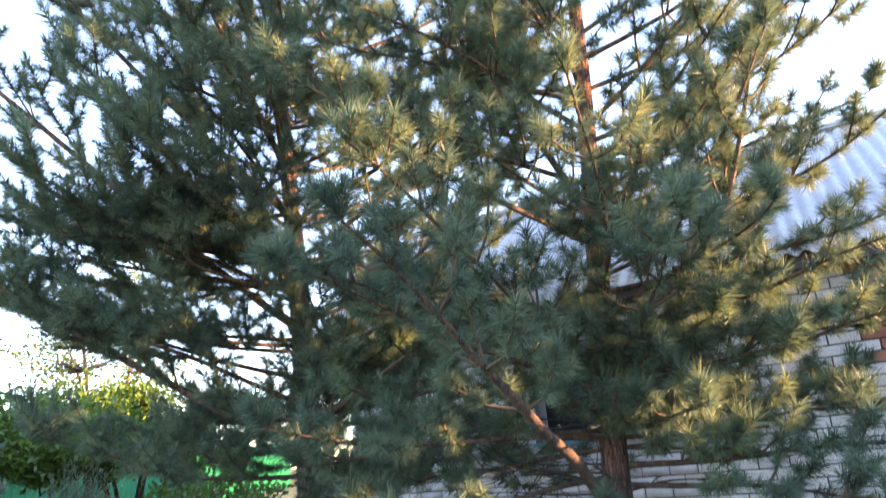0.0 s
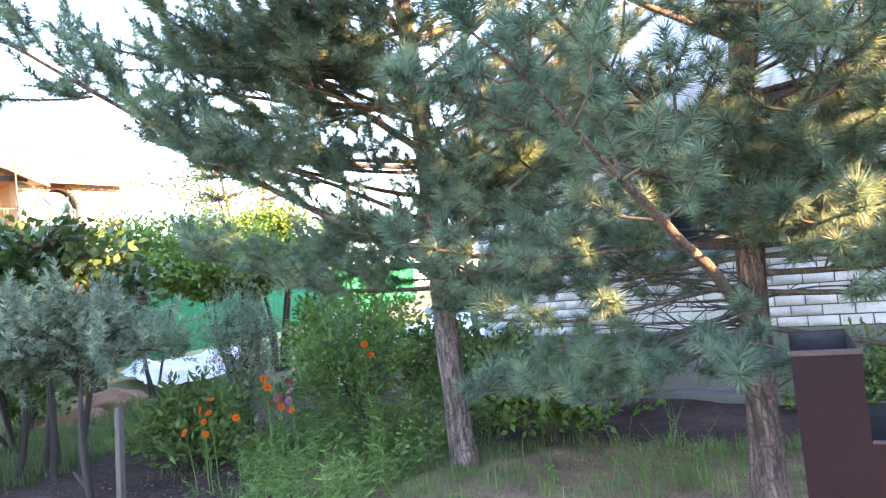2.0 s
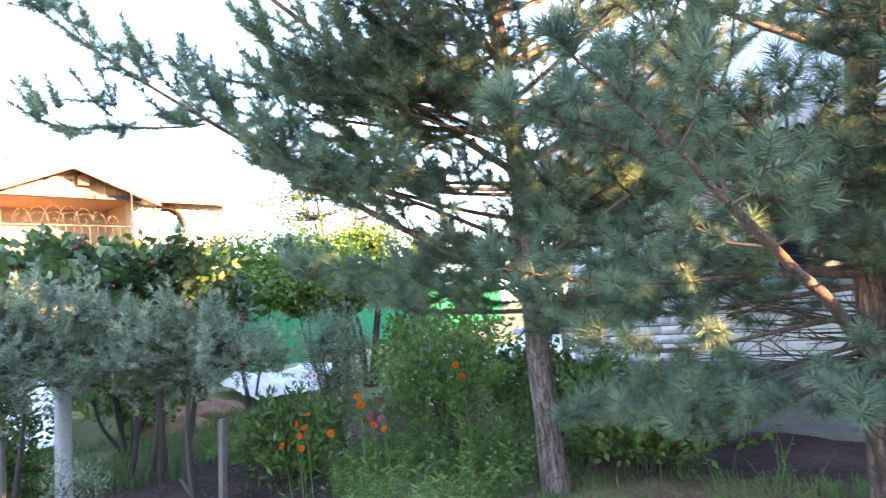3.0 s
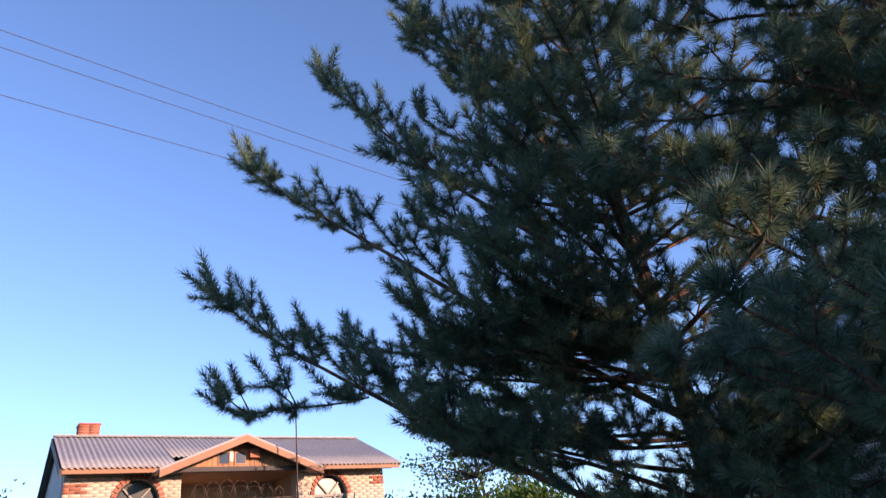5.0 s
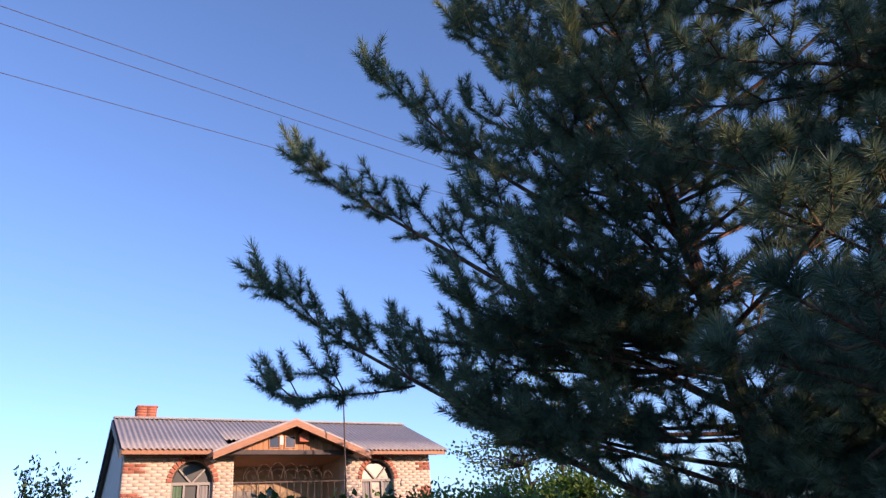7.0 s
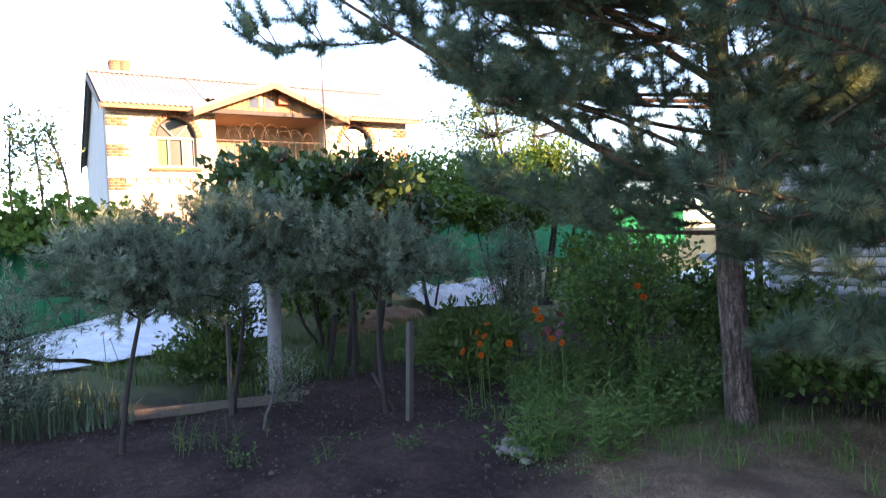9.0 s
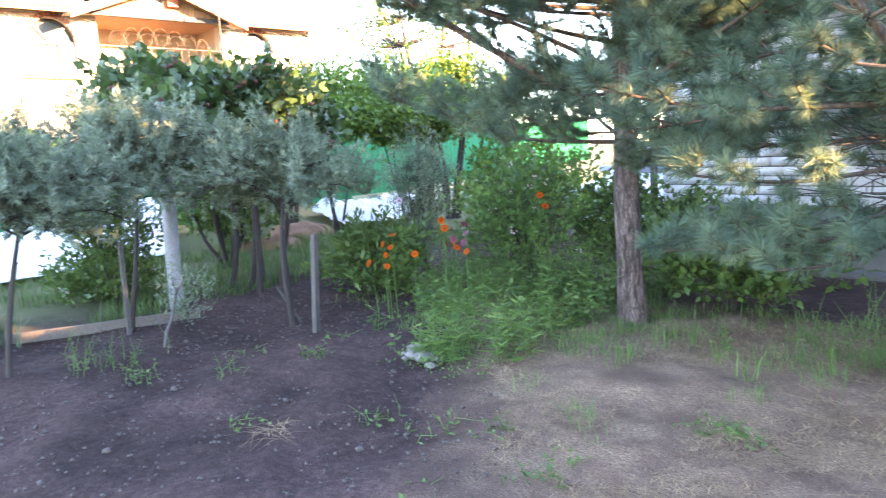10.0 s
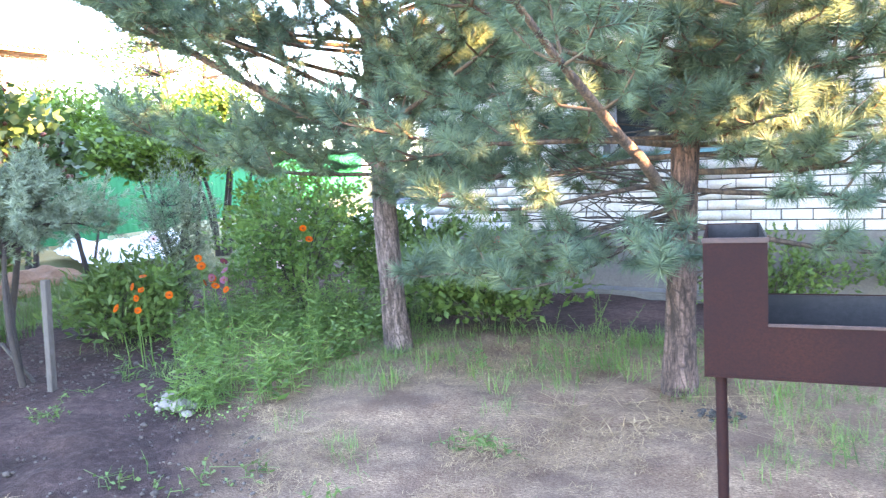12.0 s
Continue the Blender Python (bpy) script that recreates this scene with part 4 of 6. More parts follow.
# ---- grill ----
def build_grill():
    g = thing("grill", "rusty welded steel charcoal grill with tall square flue", "grill")
    X0, XT, X1, Y0, Y1, ZB, ZR, ZT = -0.115, 0.057, 0.86, 2.08, 2.56, 0.735, 0.898, 1.147
    t = 0.004

    def plate(loop, y, th, mat, nm, lab=""):
        part(nm, prism_wall(loop, [], th, y), mat, g, lab)
    ell = [(X0, ZB), (X1, ZB), (X1, ZR), (XT, ZR), (XT, ZT), (X0, ZT)]
    plate(ell, Y0, t, M_RUST, "front_plate", "rust-brown front plate with a raised end")
    plate(ell, Y1 - t, t, M_RUST, "back_plate")
    plate([(X0 + 0.005, ZB + 0.01), (X1 - 0.005, ZB + 0.01), (X1 - 0.005, ZR - 0.004), (XT - 0.005, ZR - 0.004), (XT - 0.005, ZT - 0.004), (X0 + 0.005, ZT - 0.004)], Y1 - t - 0.004, 0.003, M_SOOT, "soot_layer", "sooty inner face")
    part("side_plate", boxed(X0, X0 + t, Y0 + t, Y1 - t, ZB, ZT), M_RUST, g)
    part("side_plate", boxed(X1 - t, X1, Y0 + t, Y1 - t, ZB, ZR), M_RUST, g)
    part("flue_plate", boxed(XT - t, XT, Y0 + t, Y1 - 0.009, ZR - 0.03, ZT), M_SOOT, g)
    part("bottom_plate", boxed(X0 + t, X1 - t, Y0 + t, Y1 - t, ZB, ZB + t), M_SOOT, g)
    part("rim", boxed(X0 - 0.003, XT + 0.003, Y0 - 0.003, Y0 + 0.005, ZT - 0.012, ZT + 0.003, 0.001), M_RIM, g)
    part("rim", boxed(XT, X1 + 0.003, Y0 - 0.003, Y0 + 0.005, ZR - 0.006, ZR + 0.003, 0.001), M_RIM, g)
    part("seam", boxed(X0, X1, Y0 - 0.004, Y0, ZB, ZB + 0.008, 0.001), M_RUST, g)
    g.matrix_world = Matrix.Translation((X0, Y0, 0)) @ Matrix.Rotation(radians(-3.5), 4, "Z") @ Matrix.Translation((-X0, -Y0, 0))
    for x, y in ((X0 + 0.05, Y0 + 0.03), (X1 - 0.05, Y0 + 0.03), (X0 + 0.05, Y1 - 0.03), (X1 - 0.05, Y1 - 0.03)):
        part("leg", tube_mesh("leg", [(x, y, 0.0), (x, y, 0.3), (x - 0.005, y, ZB)], [0.017, 0.017, 0.017], M_RUST, 10), M_RUST, g)
    coal = bmesh.new()
    rng = random.Random(3)
    for k in range(60):
        p = (rng.uniform(XT + 0.03, X1 - 0.04), rng.uniform(Y0 + 0.05, Y1 - 0.05), ZB + 0.015)
        bmesh.ops.create_icosphere(coal, subdivisions=1, radius=rng.uniform(0.012, 0.025), matrix=Matrix.Translation(p))
    part("ash_layer", coal, M_ASH, g, "burnt coals", "stuff")


build_grill()


# ---- posts, stakes, planks ----
def build_pipe_post():
    p = thing("pipe_post", "grey asbestos-cement pipe post standing in the soil", "post", (-6.34, 3.39, 0))
    part("pipe", tube_mesh("pipe", [(0, 0, -0.1), (0.02, 0, 0.5), (0.05, 0, 1.0), (0.1, 0, 1.95)], [0.068] * 4, M_PIPE, 20), M_PIPE, p)
    part("cap", tube_mesh("cap", [(0.1, 0, 1.95), (0.1, 0, 1.97), (0.1, 0, 1.98)], [0.07, 0.06, 0.001], M_PIPE, 20), M_PIPE, p)


build_pipe_post()


def stake(at, top, w, label, seed):
    bm = bmesh.new()
    box(bm, -w / 2, w / 2, -w / 2, w / 2, 0, 1, 0.003)
    rng = random.Random(seed)
    for v in bm.verts:
        v.co.x += rng.uniform(-1, 1) * 0.002
        z = v.co.z
        v.co = Vector((at[0] + v.co.x + (top[0] - at[0]) * z, at[1] + v.co.y + (top[1] - at[1]) * z, -0.05 + (top[2] + 0.05) * z))
    solid("stake", bm, M_STAKE, label, "stake", "garden stakes")


stake((-4.40, 3.44), (-4.33, 3.44, 0.80), 0.047, "grey weathered square wooden stake beside a young shrub", 1)
stake((-5.85, 2.65), (-5.84, 2.66, 0.78), 0.032, "thin grey wooden stake in dug soil", 2)
stake((-3.29, 7.95), (-3.29, 7.95, 1.62), 0.07, "grey square post at the corner of the brick building", 3)
stake((-4.75, 3.62), (-4.92, 3.50, 0.32), 0.022, "short leaning stake stuck in soil", 4)
tagged(new("bent_stick", tube_mesh("bent_stick", [(-5.17, 2.58, 0.0), (-5.16, 2.6, 0.12), (-5.2, 2.68, 0.2), (-5.32, 2.8, 0.36), (-5.36, 2.9, 0.44)], [0.014, 0.013, 0.012, 0.01, 0.006], M_STAKE, 7)), "pale bent stick standing in the soil", "stick")
pl = boxed(0, 1.75, -0.018, 0.018, 0, 0.09, 0.006)
bmesh.ops.transform(pl, matrix=pose(-6.62, 1.75, -0.01, 0, 0, 62), verts=pl.verts)
solid("edging_plank", pl, M_PLANK, "old grey plank set on edge along the bed", "plank")

def stone(at, r, seed, mat=None):
    bm = bmesh.new()
    bmesh.ops.create_icosphere(bm, subdivisions=2, radius=r)
    for v in bm.verts:
        k = 1 + 0.35 * noise.noise(v.co / r * 1.3 + Vector((seed * 3.7, 0, 0)))
        v.co = Vector((v.co.x * k, v.co.y * k * 0.8, v.co.z * k * 0.6))
    ob = solid("stone", bm, mat or M_STONE, "pale rough stone lying at the edge of the weeds", "stone", "stones by the weeds", smooth=True)
    ob.location = (at[0], at[1], r * 0.3)


rs = random.Random(11)
for k in range(11):
    stone((-3.14 + rs.uniform(-0.22, 0.2), 3.27 + rs.uniform(-0.09, 0.16)), rs.uniform(0.025, 0.065), k)


def wire(a, b, sag, r=0.012):
    t = np.linspace(0, 1, 24)
    P = np.outer(1 - t, a) + np.outer(t, b)
    P[:, 2] -= sag * 4 * t * (1 - t)
    return tube_mesh("power_line", P, [r] * 24, M_IRON, 5)


# ---- car ----
def build_car():
    c = thing("car", "white hatchback car parked beside the brick building", "car", (-4.15, 8.55, 0), -10)
    c.scale = (1, 1, 0.93)
    prof = [(0.0, 0.32), (-0.02, 0.55), (0.05, 0.72), (0.25, 0.82), (1.0, 0.93), (1.65, 1.36), (2.0, 1.43), (3.0, 1.42), (3.6, 1.12), (3.75, 0.95), (3.8, 0.5), (3.75, 0.3), (0.1, 0.26)]
    bm = bmesh.new()
    rings = []
    for x, inset in ((-0.82, 0.06), (-0.74, 0.0), (-0.4, -0.01), (0.4, -0.01), (0.74, 0.0), (0.82, 0.06)):
        ring = []
        for y, z in prof:
            k = 1.0 if z < 0.95 else 1 - 0.28 * (z - 0.95) / 0.5
            ring.append(bm.verts.new((x * k, y + (inset if y < 1.9 else -inset), z - (inset * 0.5 if z > 0.6 else 0))))
        rings.append(ring)
    n = len(prof)
    for a, b in zip(rings, rings[1:]):
        for i in range(n):
            bm.faces.new((a[i], a[(i + 1) % n], b[(i + 1) % n], b[i]))
    bm.faces.new(rings[0])
    bm.faces.new(rings[-1][::-1])
    body = part("body", bm, M_CARPAINT, c, "white painted body")
    bv = body.modifiers.new("round", "BEVEL")
    bv.width, bv.segments, bv.limit_method = 0.03, 2, "ANGLE"
    ws = bmesh.new()
    ws.faces.new([ws.verts.new(p) for p in ((-0.62, 1.06, 0.975), (0.62, 1.06, 0.975), (0.54, 1.6, 1.34), (-0.54, 1.6, 1.34))])
    e = bmesh.ops.extrude_face_region(ws, geom=list(ws.faces))
    bmesh.ops.translate(ws, verts=[v for v in e["geom"] if isinstance(v, bmesh.types.BMVert)], vec=(0, -0.012, 0.015))
    part("windscreen", ws, G_DARK, c, "dark windscreen reflecting sky")
    for s in (-1, 1):
        q = bmesh.new()
        q.faces.new([q.verts.new(p) for p in ((s * 0.835, 1.15, 0.96), (s * 0.835, 3.3, 0.98), (s * 0.735, 3.0, 1.33), (s * 0.735, 1.72, 1.33))])
        e = bmesh.ops.extrude_face_region(q, geom=list(q.faces))
        bmesh.ops.translate(q, verts=[v for v in e["geom"] if isinstance(v, bmesh.types.BMVert)], vec=(s * 0.01, 0, 0.005))
        part("side_window", q, G_DARK, c)
        part("headlight", boxed(s * 0.62 - 0.15, s * 0.62 + 0.15, -0.035, 0.04, 0.56, 0.7, 0.02), M_LAMP, c, "clear headlight")
        part("mirror", boxed(s * 0.92 - 0.09, s * 0.92 + 0.09, 1.25, 1.35, 0.98, 1.1, 0.02), M_CARPAINT, c)
        for y in (0.7, 3.05):
            w = part("wheel", tube_mesh("wheel", [(s * 0.68, y, 0.29), (s * 0.70, y, 0.29), (s * 0.83, y, 0.29), (s * 0.85, y, 0.29)], [0.25, 0.29, 0.29, 0.25], M_RUBBER, 24), M_RUBBER, c, "black tyre")
            part("rim", tube_mesh("rim", [(s * 0.78, y, 0.29), (s * 0.853, y, 0.29), (s * 0.856, y, 0.29)], [0.18, 0.18, 0.001], M_CHROME, 16), M_CHROME, w, "grey wheel rim")
    part("grille", boxed(-0.4, 0.4, -0.045, 0.0, 0.5, 0.6, 0.01), M_RUBBER, c)
    part("bumper", boxed(-0.8, 0.8, -0.06, 0.05, 0.3, 0.46, 0.03), M_CARPAINT, c)


build_car()

# ---- pines ----
def needle_template(rng, n, axis, needle, width, tipward, splay):
    """Needles round a shoot that points along z, leaning forward and closing to a blunt tip: one slim triangle each."""
    s = rng.uniform(0.0, 1.0, n) ** tipward * axis
    a = rng.uniform(0, 2 * math.pi, n)
    tilt = np.radians(rng.normal(splay, 10, n)) * (1 - 0.6 * np.clip(s / axis, 0, 1) ** 8)
    L = needle * rng.uniform(0.8, 1.12, n)
    R = np.stack([np.cos(a), np.sin(a), np.zeros(n)], -1)
    D = R * np.sin(tilt)[:, None] + np.array([0, 0, 1.0]) * np.cos(tilt)[:, None]
    side = unit(np.cross(D, unit(rng.normal(size=(n, 3)))))
    base = R * 0.003 + np.array([0, 0, 1.0]) * s[:, None]
    tip = base + D * L[:, None]
    return np.stack([base - side * width / 2, base + side * width / 2, tip], 1).reshape(-1, 3)


def shoots_mesh(name, P, D, S, rng, per, axis, needle, width, tipward, splay, mat, kinds=8):
    temps = [needle_template(rng, per, axis, needle, width, tipward, splay) for _ in range(kinds)]
    F = frames_of(D, rng)
    out = []
    which = rng.integers(0, kinds, len(P))
    for k in range(kinds):
        m = which == k
        if m.any():
            size = np.stack([S[m] ** 0.4, S[m] ** 0.4, S[m]], -1)
            out.append((np.einsum("nij,nvj->nvi", F[m], temps[k][None] * size[:, None]) + P[m][:, None]).reshape(-1, 3))
    V = np.concatenate(out)
    return mesh_of(name, V, np.arange(len(V)).reshape(-1, 3), mat)


def limb_curve(start, az, e0, e1, length, rng, n=12, wobble=0.05):
    pts, p = [np.array(start, float)], np.array(start, float)
    phase = rng.uniform(0, 6.28)
    az = radians(az)
    for k in range(n):
        t = (k + 0.5) / n
        e = radians(e0 + (e1 - e0) * t ** 1.4) + 1.2 * wobble * math.sin(7 * t + phase) * t
        a = az + wobble * math.sin(5 * t + rng.uniform(0, 0.8)) + rng.normal(0, 0.03)
        p = p + np.array([math.cos(a) * math.cos(e), math.sin(a) * math.cos(e), math.sin(e)]) * length / n
        pts.append(p.copy())
    return np.array(pts)


def along(P, t):
    """The point and direction at the share t of a polyline."""
    k = t * (len(P) - 1)
    i = min(int(k), len(P) - 2)
    return P[i] + (P[i + 1] - P[i]) * (k - i), unit(P[i + 1] - P[i])


UP = np.array([0.0, 0.0, 1.0])


def pine(label, at, height, r0, lean, limbs, seed, bare, dense, needles, brush, gap, bark_mat, group="pines"):
    """limbs: (height, or the fork on another limb, azimuth, length, first rise, last rise, share that is bare). Parts: trunk, each limb, twigs, crown."""
    rng = np.random.default_rng(seed)
    t = thing("pine_tree", label, "tree", (*at, 0), 0, group)
    zs = np.linspace(-0.1, height, 40)
    cx = lean[0] * zs + 0.02 * np.sin(zs * 1.3 + seed)
    cy = lean[1] * zs + 0.02 * np.cos(zs * 1.1 + seed)
    rad = r0 * (1 - 0.86 * np.clip(zs / height, 0, 1)) * (1 + 0.24 * np.exp(-np.clip(zs, 0, None) / 0.10)) * (1 + 0.02 * np.sin(zs * 9))
    V, Q = tube(np.stack([cx, cy, zs], -1), rad, 22)
    for i, v in enumerate(V):
        V[i, :2] += (V[i, :2] - (cx[i // 22], cy[i // 22])) * 0.10 * noise.noise(Vector((v[0] * 14, v[1] * 14, v[2] * 3.2 + seed)))
    part("trunk", mesh_of("trunk", V, Q, bark_mat, True), bark_mat, t, "bare flaking reddish-grey trunk")
    twigs, P, D, S = Heap(), [], [], []

    def shoot(p, d, size):
        P.append(p)
        D.append(d)
        S.append(size)
        twigs.add(*tube(np.array([p, p + d * 0.9 * brush[0] * size]), [0.0045, 0.003], 3))

    for i, (z0, az, length, e0, e1, skip, *stout) in enumerate(limbs):
        rng = np.random.default_rng(seed * 1000 + i)
        start = z0 if isinstance(z0, tuple) else (lean[0] * z0, lean[1] * z0, z0)
        C = limb_curve(start, az, e0, e1, length, rng, 12, 0.05 if length > 2.9 else 0.15)
        lr = (0.009 + 0.0052 * length) * (stout[0] if stout else 1.0)
        part("limb", tube_mesh("limb", C, np.linspace(lr, 0.006, len(C)), M_LIMB, 8), M_LIMB, t)
        # side branches at each year's growth, curving up, bristly all along and ending in a few thick fingers
        run = skip * length + rng.uniform(0, 0.12)
        flip = 1
        while run < length - 0.12:
            p, d = along(C, min(run / length, 0.999))
            rest = length - run
            side0 = unit(np.cross(d, UP))
            for b in range(3 if rng.uniform() < dense else 2):
                side = side0 * (flip if b == 0 else -flip if b == 1 else rng.uniform(-0.5, 0.5))
                lift = rng.uniform(-0.25, 0.4) if b < 2 else rng.uniform(0.6, 1.1)
                l2 = min(0.58, 0.16 + 0.2 * rest) * rng.uniform(0.7, 1.15) * (1.0 if b < 2 else 0.7)
                d2 = unit(d * rng.uniform(0.25, 0.7) + side * rng.uniform(0.8, 1.0) + UP * lift)
                d3 = unit(d2 + UP * rng.uniform(0.15, 0.7) + d * 0.2)
                B = np.array([p, p + d2 * l2 * 0.5, p + (d2 * 0.5 + d3 * 0.5) * l2])
                twigs.add(*tube(B, [0.009, 0.007, 0.0055], 4))
                shoot(B[-1], unit(d3 + UP * rng.uniform(0.1, 0.6)), rng.uniform(0.9, 1.25))
                s2 = unit(np.cross(d3, UP))
                for k in (-1, 1):
                    shoot(B[-1] - d3 * rng.uniform(0.0, 0.05), unit(d3 * rng.uniform(0.3, 0.8) + s2 * k * rng.uniform(0.7, 1.0) + UP * rng.uniform(-0.3, 0.7)), rng.uniform(0.65, 1.0))
                back = 0.17
                while back < min(l2 - 0.03, 0.42):
                    q, dq = along(B, max(0.999 - back / l2, 0.0))
                    shoot(q, dq, 0.8)
                    if back > 0.3 or rng.uniform() < 0.5:
                        g = rng.choice((-1, 1))
                        shoot(q, unit(dq * rng.uniform(0.5, 0.9) + s2 * g * rng.uniform(0.6, 1.0) + UP * rng.uniform(-0.2, 0.6)), rng.uniform(0.6, 0.95))
                    back += 0.17
            flip = -flip
            run += rng.uniform(*gap)
        for w in np.arange(0.16, min(1.0, length * (1 - skip)), 0.16):
            q, dq = along(C, max(0.0, 1 - w / length))
            shoot(q, dq, 0.8)
        q, dq = along(C, 0.999)
        for k in range(4):
            shoot(q, unit(dq * (1.2 if k == 0 else 0.45) + UP * rng.uniform(0.3, 1.3) + rng.normal(0, 0.35, 3)), rng.uniform(1.1, 1.6) * (1.25 if length > 3 else 1.0))
    top = np.array([lean[0] * height, lean[1] * height, height])
    for k in range(16):
        P.append(top - UP * 0.05 * k)
        D.append(unit(UP + rng.normal(0, 0.5, 3)))
        S.append(1.2)
    part("twig_mass", twigs.mesh("twig_mass", M_TWIG), M_TWIG, t, "thin brown twigs", "stuff")
    P, D, S = np.array(P), np.array(D), np.array(S)
    part("crown", shoots_mesh("crown", P, D, S, rng, needles, *brush, M_NEEDLE), M_NEEDLE, t, "dense blue-green needles in tufts", "stuff")
    if bare:
        dead = Heap()
        for z0, az, length in bare:
            C = limb_curve((lean[0] * z0, lean[1] * z0, z0), az, rng.uniform(-5, 20), rng.uniform(-10, 25), length, rng, 8, 0.15)
            dead.add(*tube(C, np.linspace(0.009, 0.002, len(C)), 5))
            for k in range(7):
                p, d = along(C, rng.uniform(0.25, 0.95))
                d2 = unit(d + rng.normal(0, 0.6, 3))
                l2 = length * rng.uniform(0.15, 0.45)
                dead.add(*tube(np.array([p, p + d2 * l2 * 0.5 + rng.normal(0, 0.01, 3), p + d2 * l2]), [0.004, 0.003, 0.0015], 4))
        part("dead_twig_mass", dead.mesh("dead_twig_mass", M_DEAD), M_DEAD, t, "bare dead twigs", "stuff")
    # cones on the shoots
    cone = bmesh.new()
    bmesh.ops.create_icosphere(cone, subdivisions=1, radius=0.017)
    for v in cone.verts:
        v.co.z *= 1.5
    me = bpy.data.meshes.new("cone")
    cone.to_mesh(me)
    cone.free()
    me.materials.append(M_CONE)
    for i in rng.choice(len(P), 45, replace=False):
        o = new("cone", me)
        o.parent = t
        o.location = P[i] - D[i] * 0.03
        o.rotation_euler = rng.uniform(0, 3, 3)
    return t


def whorls(rng, zs, radius, avoid, per=5, e=(8, 34)):
    """Rings of limbs up the trunk, shorter and steeper with height; avoid(z, azimuth) keeps gaps."""
    out = []
    for z in zs:
        a0 = rng.uniform(0, 360)
        for k in range(per):
            az = (a0 + 360 * k / per + rng.uniform(-22, 22)) % 360
            if avoid(z, az):
                continue
            f = (z - zs[0]) / (zs[-1] - zs[0])
            out.append((z + rng.uniform(-0.1, 0.1), az, radius(z, az) * rng.uniform(0.75, 1.1), e[0] + (e[1] - e[0]) * f + rng.uniform(-8, 8), 18 + 42 * f + rng.uniform(-8, 10), rng.uniform(0.10, 0.24)))
    return out


NEEDLES_L, NEEDLES_R = 225, 120


def build_pines():
    rng = np.random.default_rng(21)

    def rad_l(z, az):
        base = 2.7 if z < 4 else 2.7 - 0.42 * (z - 4)
        toward = math.cos(radians(az - 250))
        return max(0.5, base * (1.0 - 0.22 * max(0, toward)))

    def gap_l(z, az):
        if z < 1.5:
            return not (120 < az < 215 or 300 < az < 360 or az < 60)
        if z < 2.0:
            return 60 < az < 300
        return z < 2.7 and 95 < az < 262

    left = whorls(rng, [1.35, 1.75, 2.2, 2.6, 3.0, 3.4, 3.8, 4.25, 4.7, 5.15, 5.6, 6.1, 6.6, 7.1, 7.6], rad_l, gap_l, 4)
    left += [(1.57, 214, 4.5, 28, 45, 0.12), (1.9, 222, 2.4, 22, 30, 0.35), (2.1, 200, 2.2, 15, 25, 0.3), (2.35, 205, 1.8, 4, 12, 0.25), (2.3, 228, 1.6, 2, 14, 0.25), (2.4, 185, 1.8, 6, 14, 0.25), (3.3, 250, 2.0, 15, 35, 0.2), (3.9, 262, 1.8, 20, 40, 0.2), (2.48, 212, 4.5, 38, 47, 0.2), (3.41, 210, 3.95, 45, 55, 0.2), (3.8, 222, 3.7, 67, 57, 0.2), (3.0, 262, 1.7, 8, 28, 0.2), (1.75, 190, 1.1, 0, -6, 0.2), (1.6, 200, 0.9, -4, -8, 0.1), (2.7, 236, 2.0, 10, 30, 0.2), ((-2.05, -1.34, 3.04), 214, 1.25, -6, 24, 0.02, 0.6), (2.8, 200, 2.9, 10, 32, 0.3), (2.85, 182, 2.6, 8, 22, 0.3), (2.85, 205, 1.8, -2, 8, 0.1), (2.9, 175, 1.7, -2, 8, 0.1), (3.0, 232, 1.7, -2, 12, 0.1), (1.8, 150, 1.5, 4, 10, 0.1), (2.75, 236, 2.0, 12, 25, 0.25), (2.85, 252, 1.6, 10, 25, 0.2), (3.45, 190, 2.2, -4, 10, 0.15), (3.2, 165, 2.4, 8, 22, 0.25), (5.4, 215, 2.0, 34, 58, 0.25),
             (1.2, 330, 1.2, 4, 20, 0.1), (1.3, 345, 0.8, -5, 10, 0.05), (1.6, 20, 0.9, 0, 15, 0.05), (2.0, 335, 0.9, 5, 20, 0.05), (2.3, 60, 1.4, 5, 15, 0.1), (2.25, 290, 0.9, 10, 25, 0.1), (2.0, 30, 0.85, -8, 5, 0.02), (2.15, 12, 0.8, -5, 5, 0.02), (2.1, 50, 0.8, -8, 5, 0.02), (1.85, 40, 0.7, 0, 10, 0.02), (1.7, 120, 0.8, 0, 10, 0.05), (2.05, 318, 0.6, -5, 10, 0.02)]
    pine("tall pine with a straight bare lower trunk and blue-green needles", (-2.27, 4.78), 8.6, 0.105, (-0.04, 0.0), left, 4, [], 0.6, NEEDLES_L, (0.26, 0.078, 0.0056, 0.95, 58), (0.40, 0.54), M_BARK)

    def rad_r(z, az):
        base = 2.15 if z < 3.2 else 2.15 - 0.36 * (z - 3.2)
        if (az > 290 or az < 70) and z < 2.9:
            base *= 0.72
        toward = math.cos(radians(az - 262))
        return max(0.45, base * (1.0 - (0.15 if z < 2.2 else 0.42) * max(0, toward)))

    def gap_r(z, az):
        if z < 1.5:
            return not 60 < az < 115
        if z < 2.2:
            return az > 290 or az < 100 or 170 < az < 255
        return (az > 290 or az < 75) and z < 2.9

    right = whorls(rng, [1.25, 1.6, 1.95, 2.3, 2.75, 3.2, 3.65, 4.1, 4.55, 5.0, 5.5, 6.0, 6.5], rad_r, gap_r, 3, (4, 34))
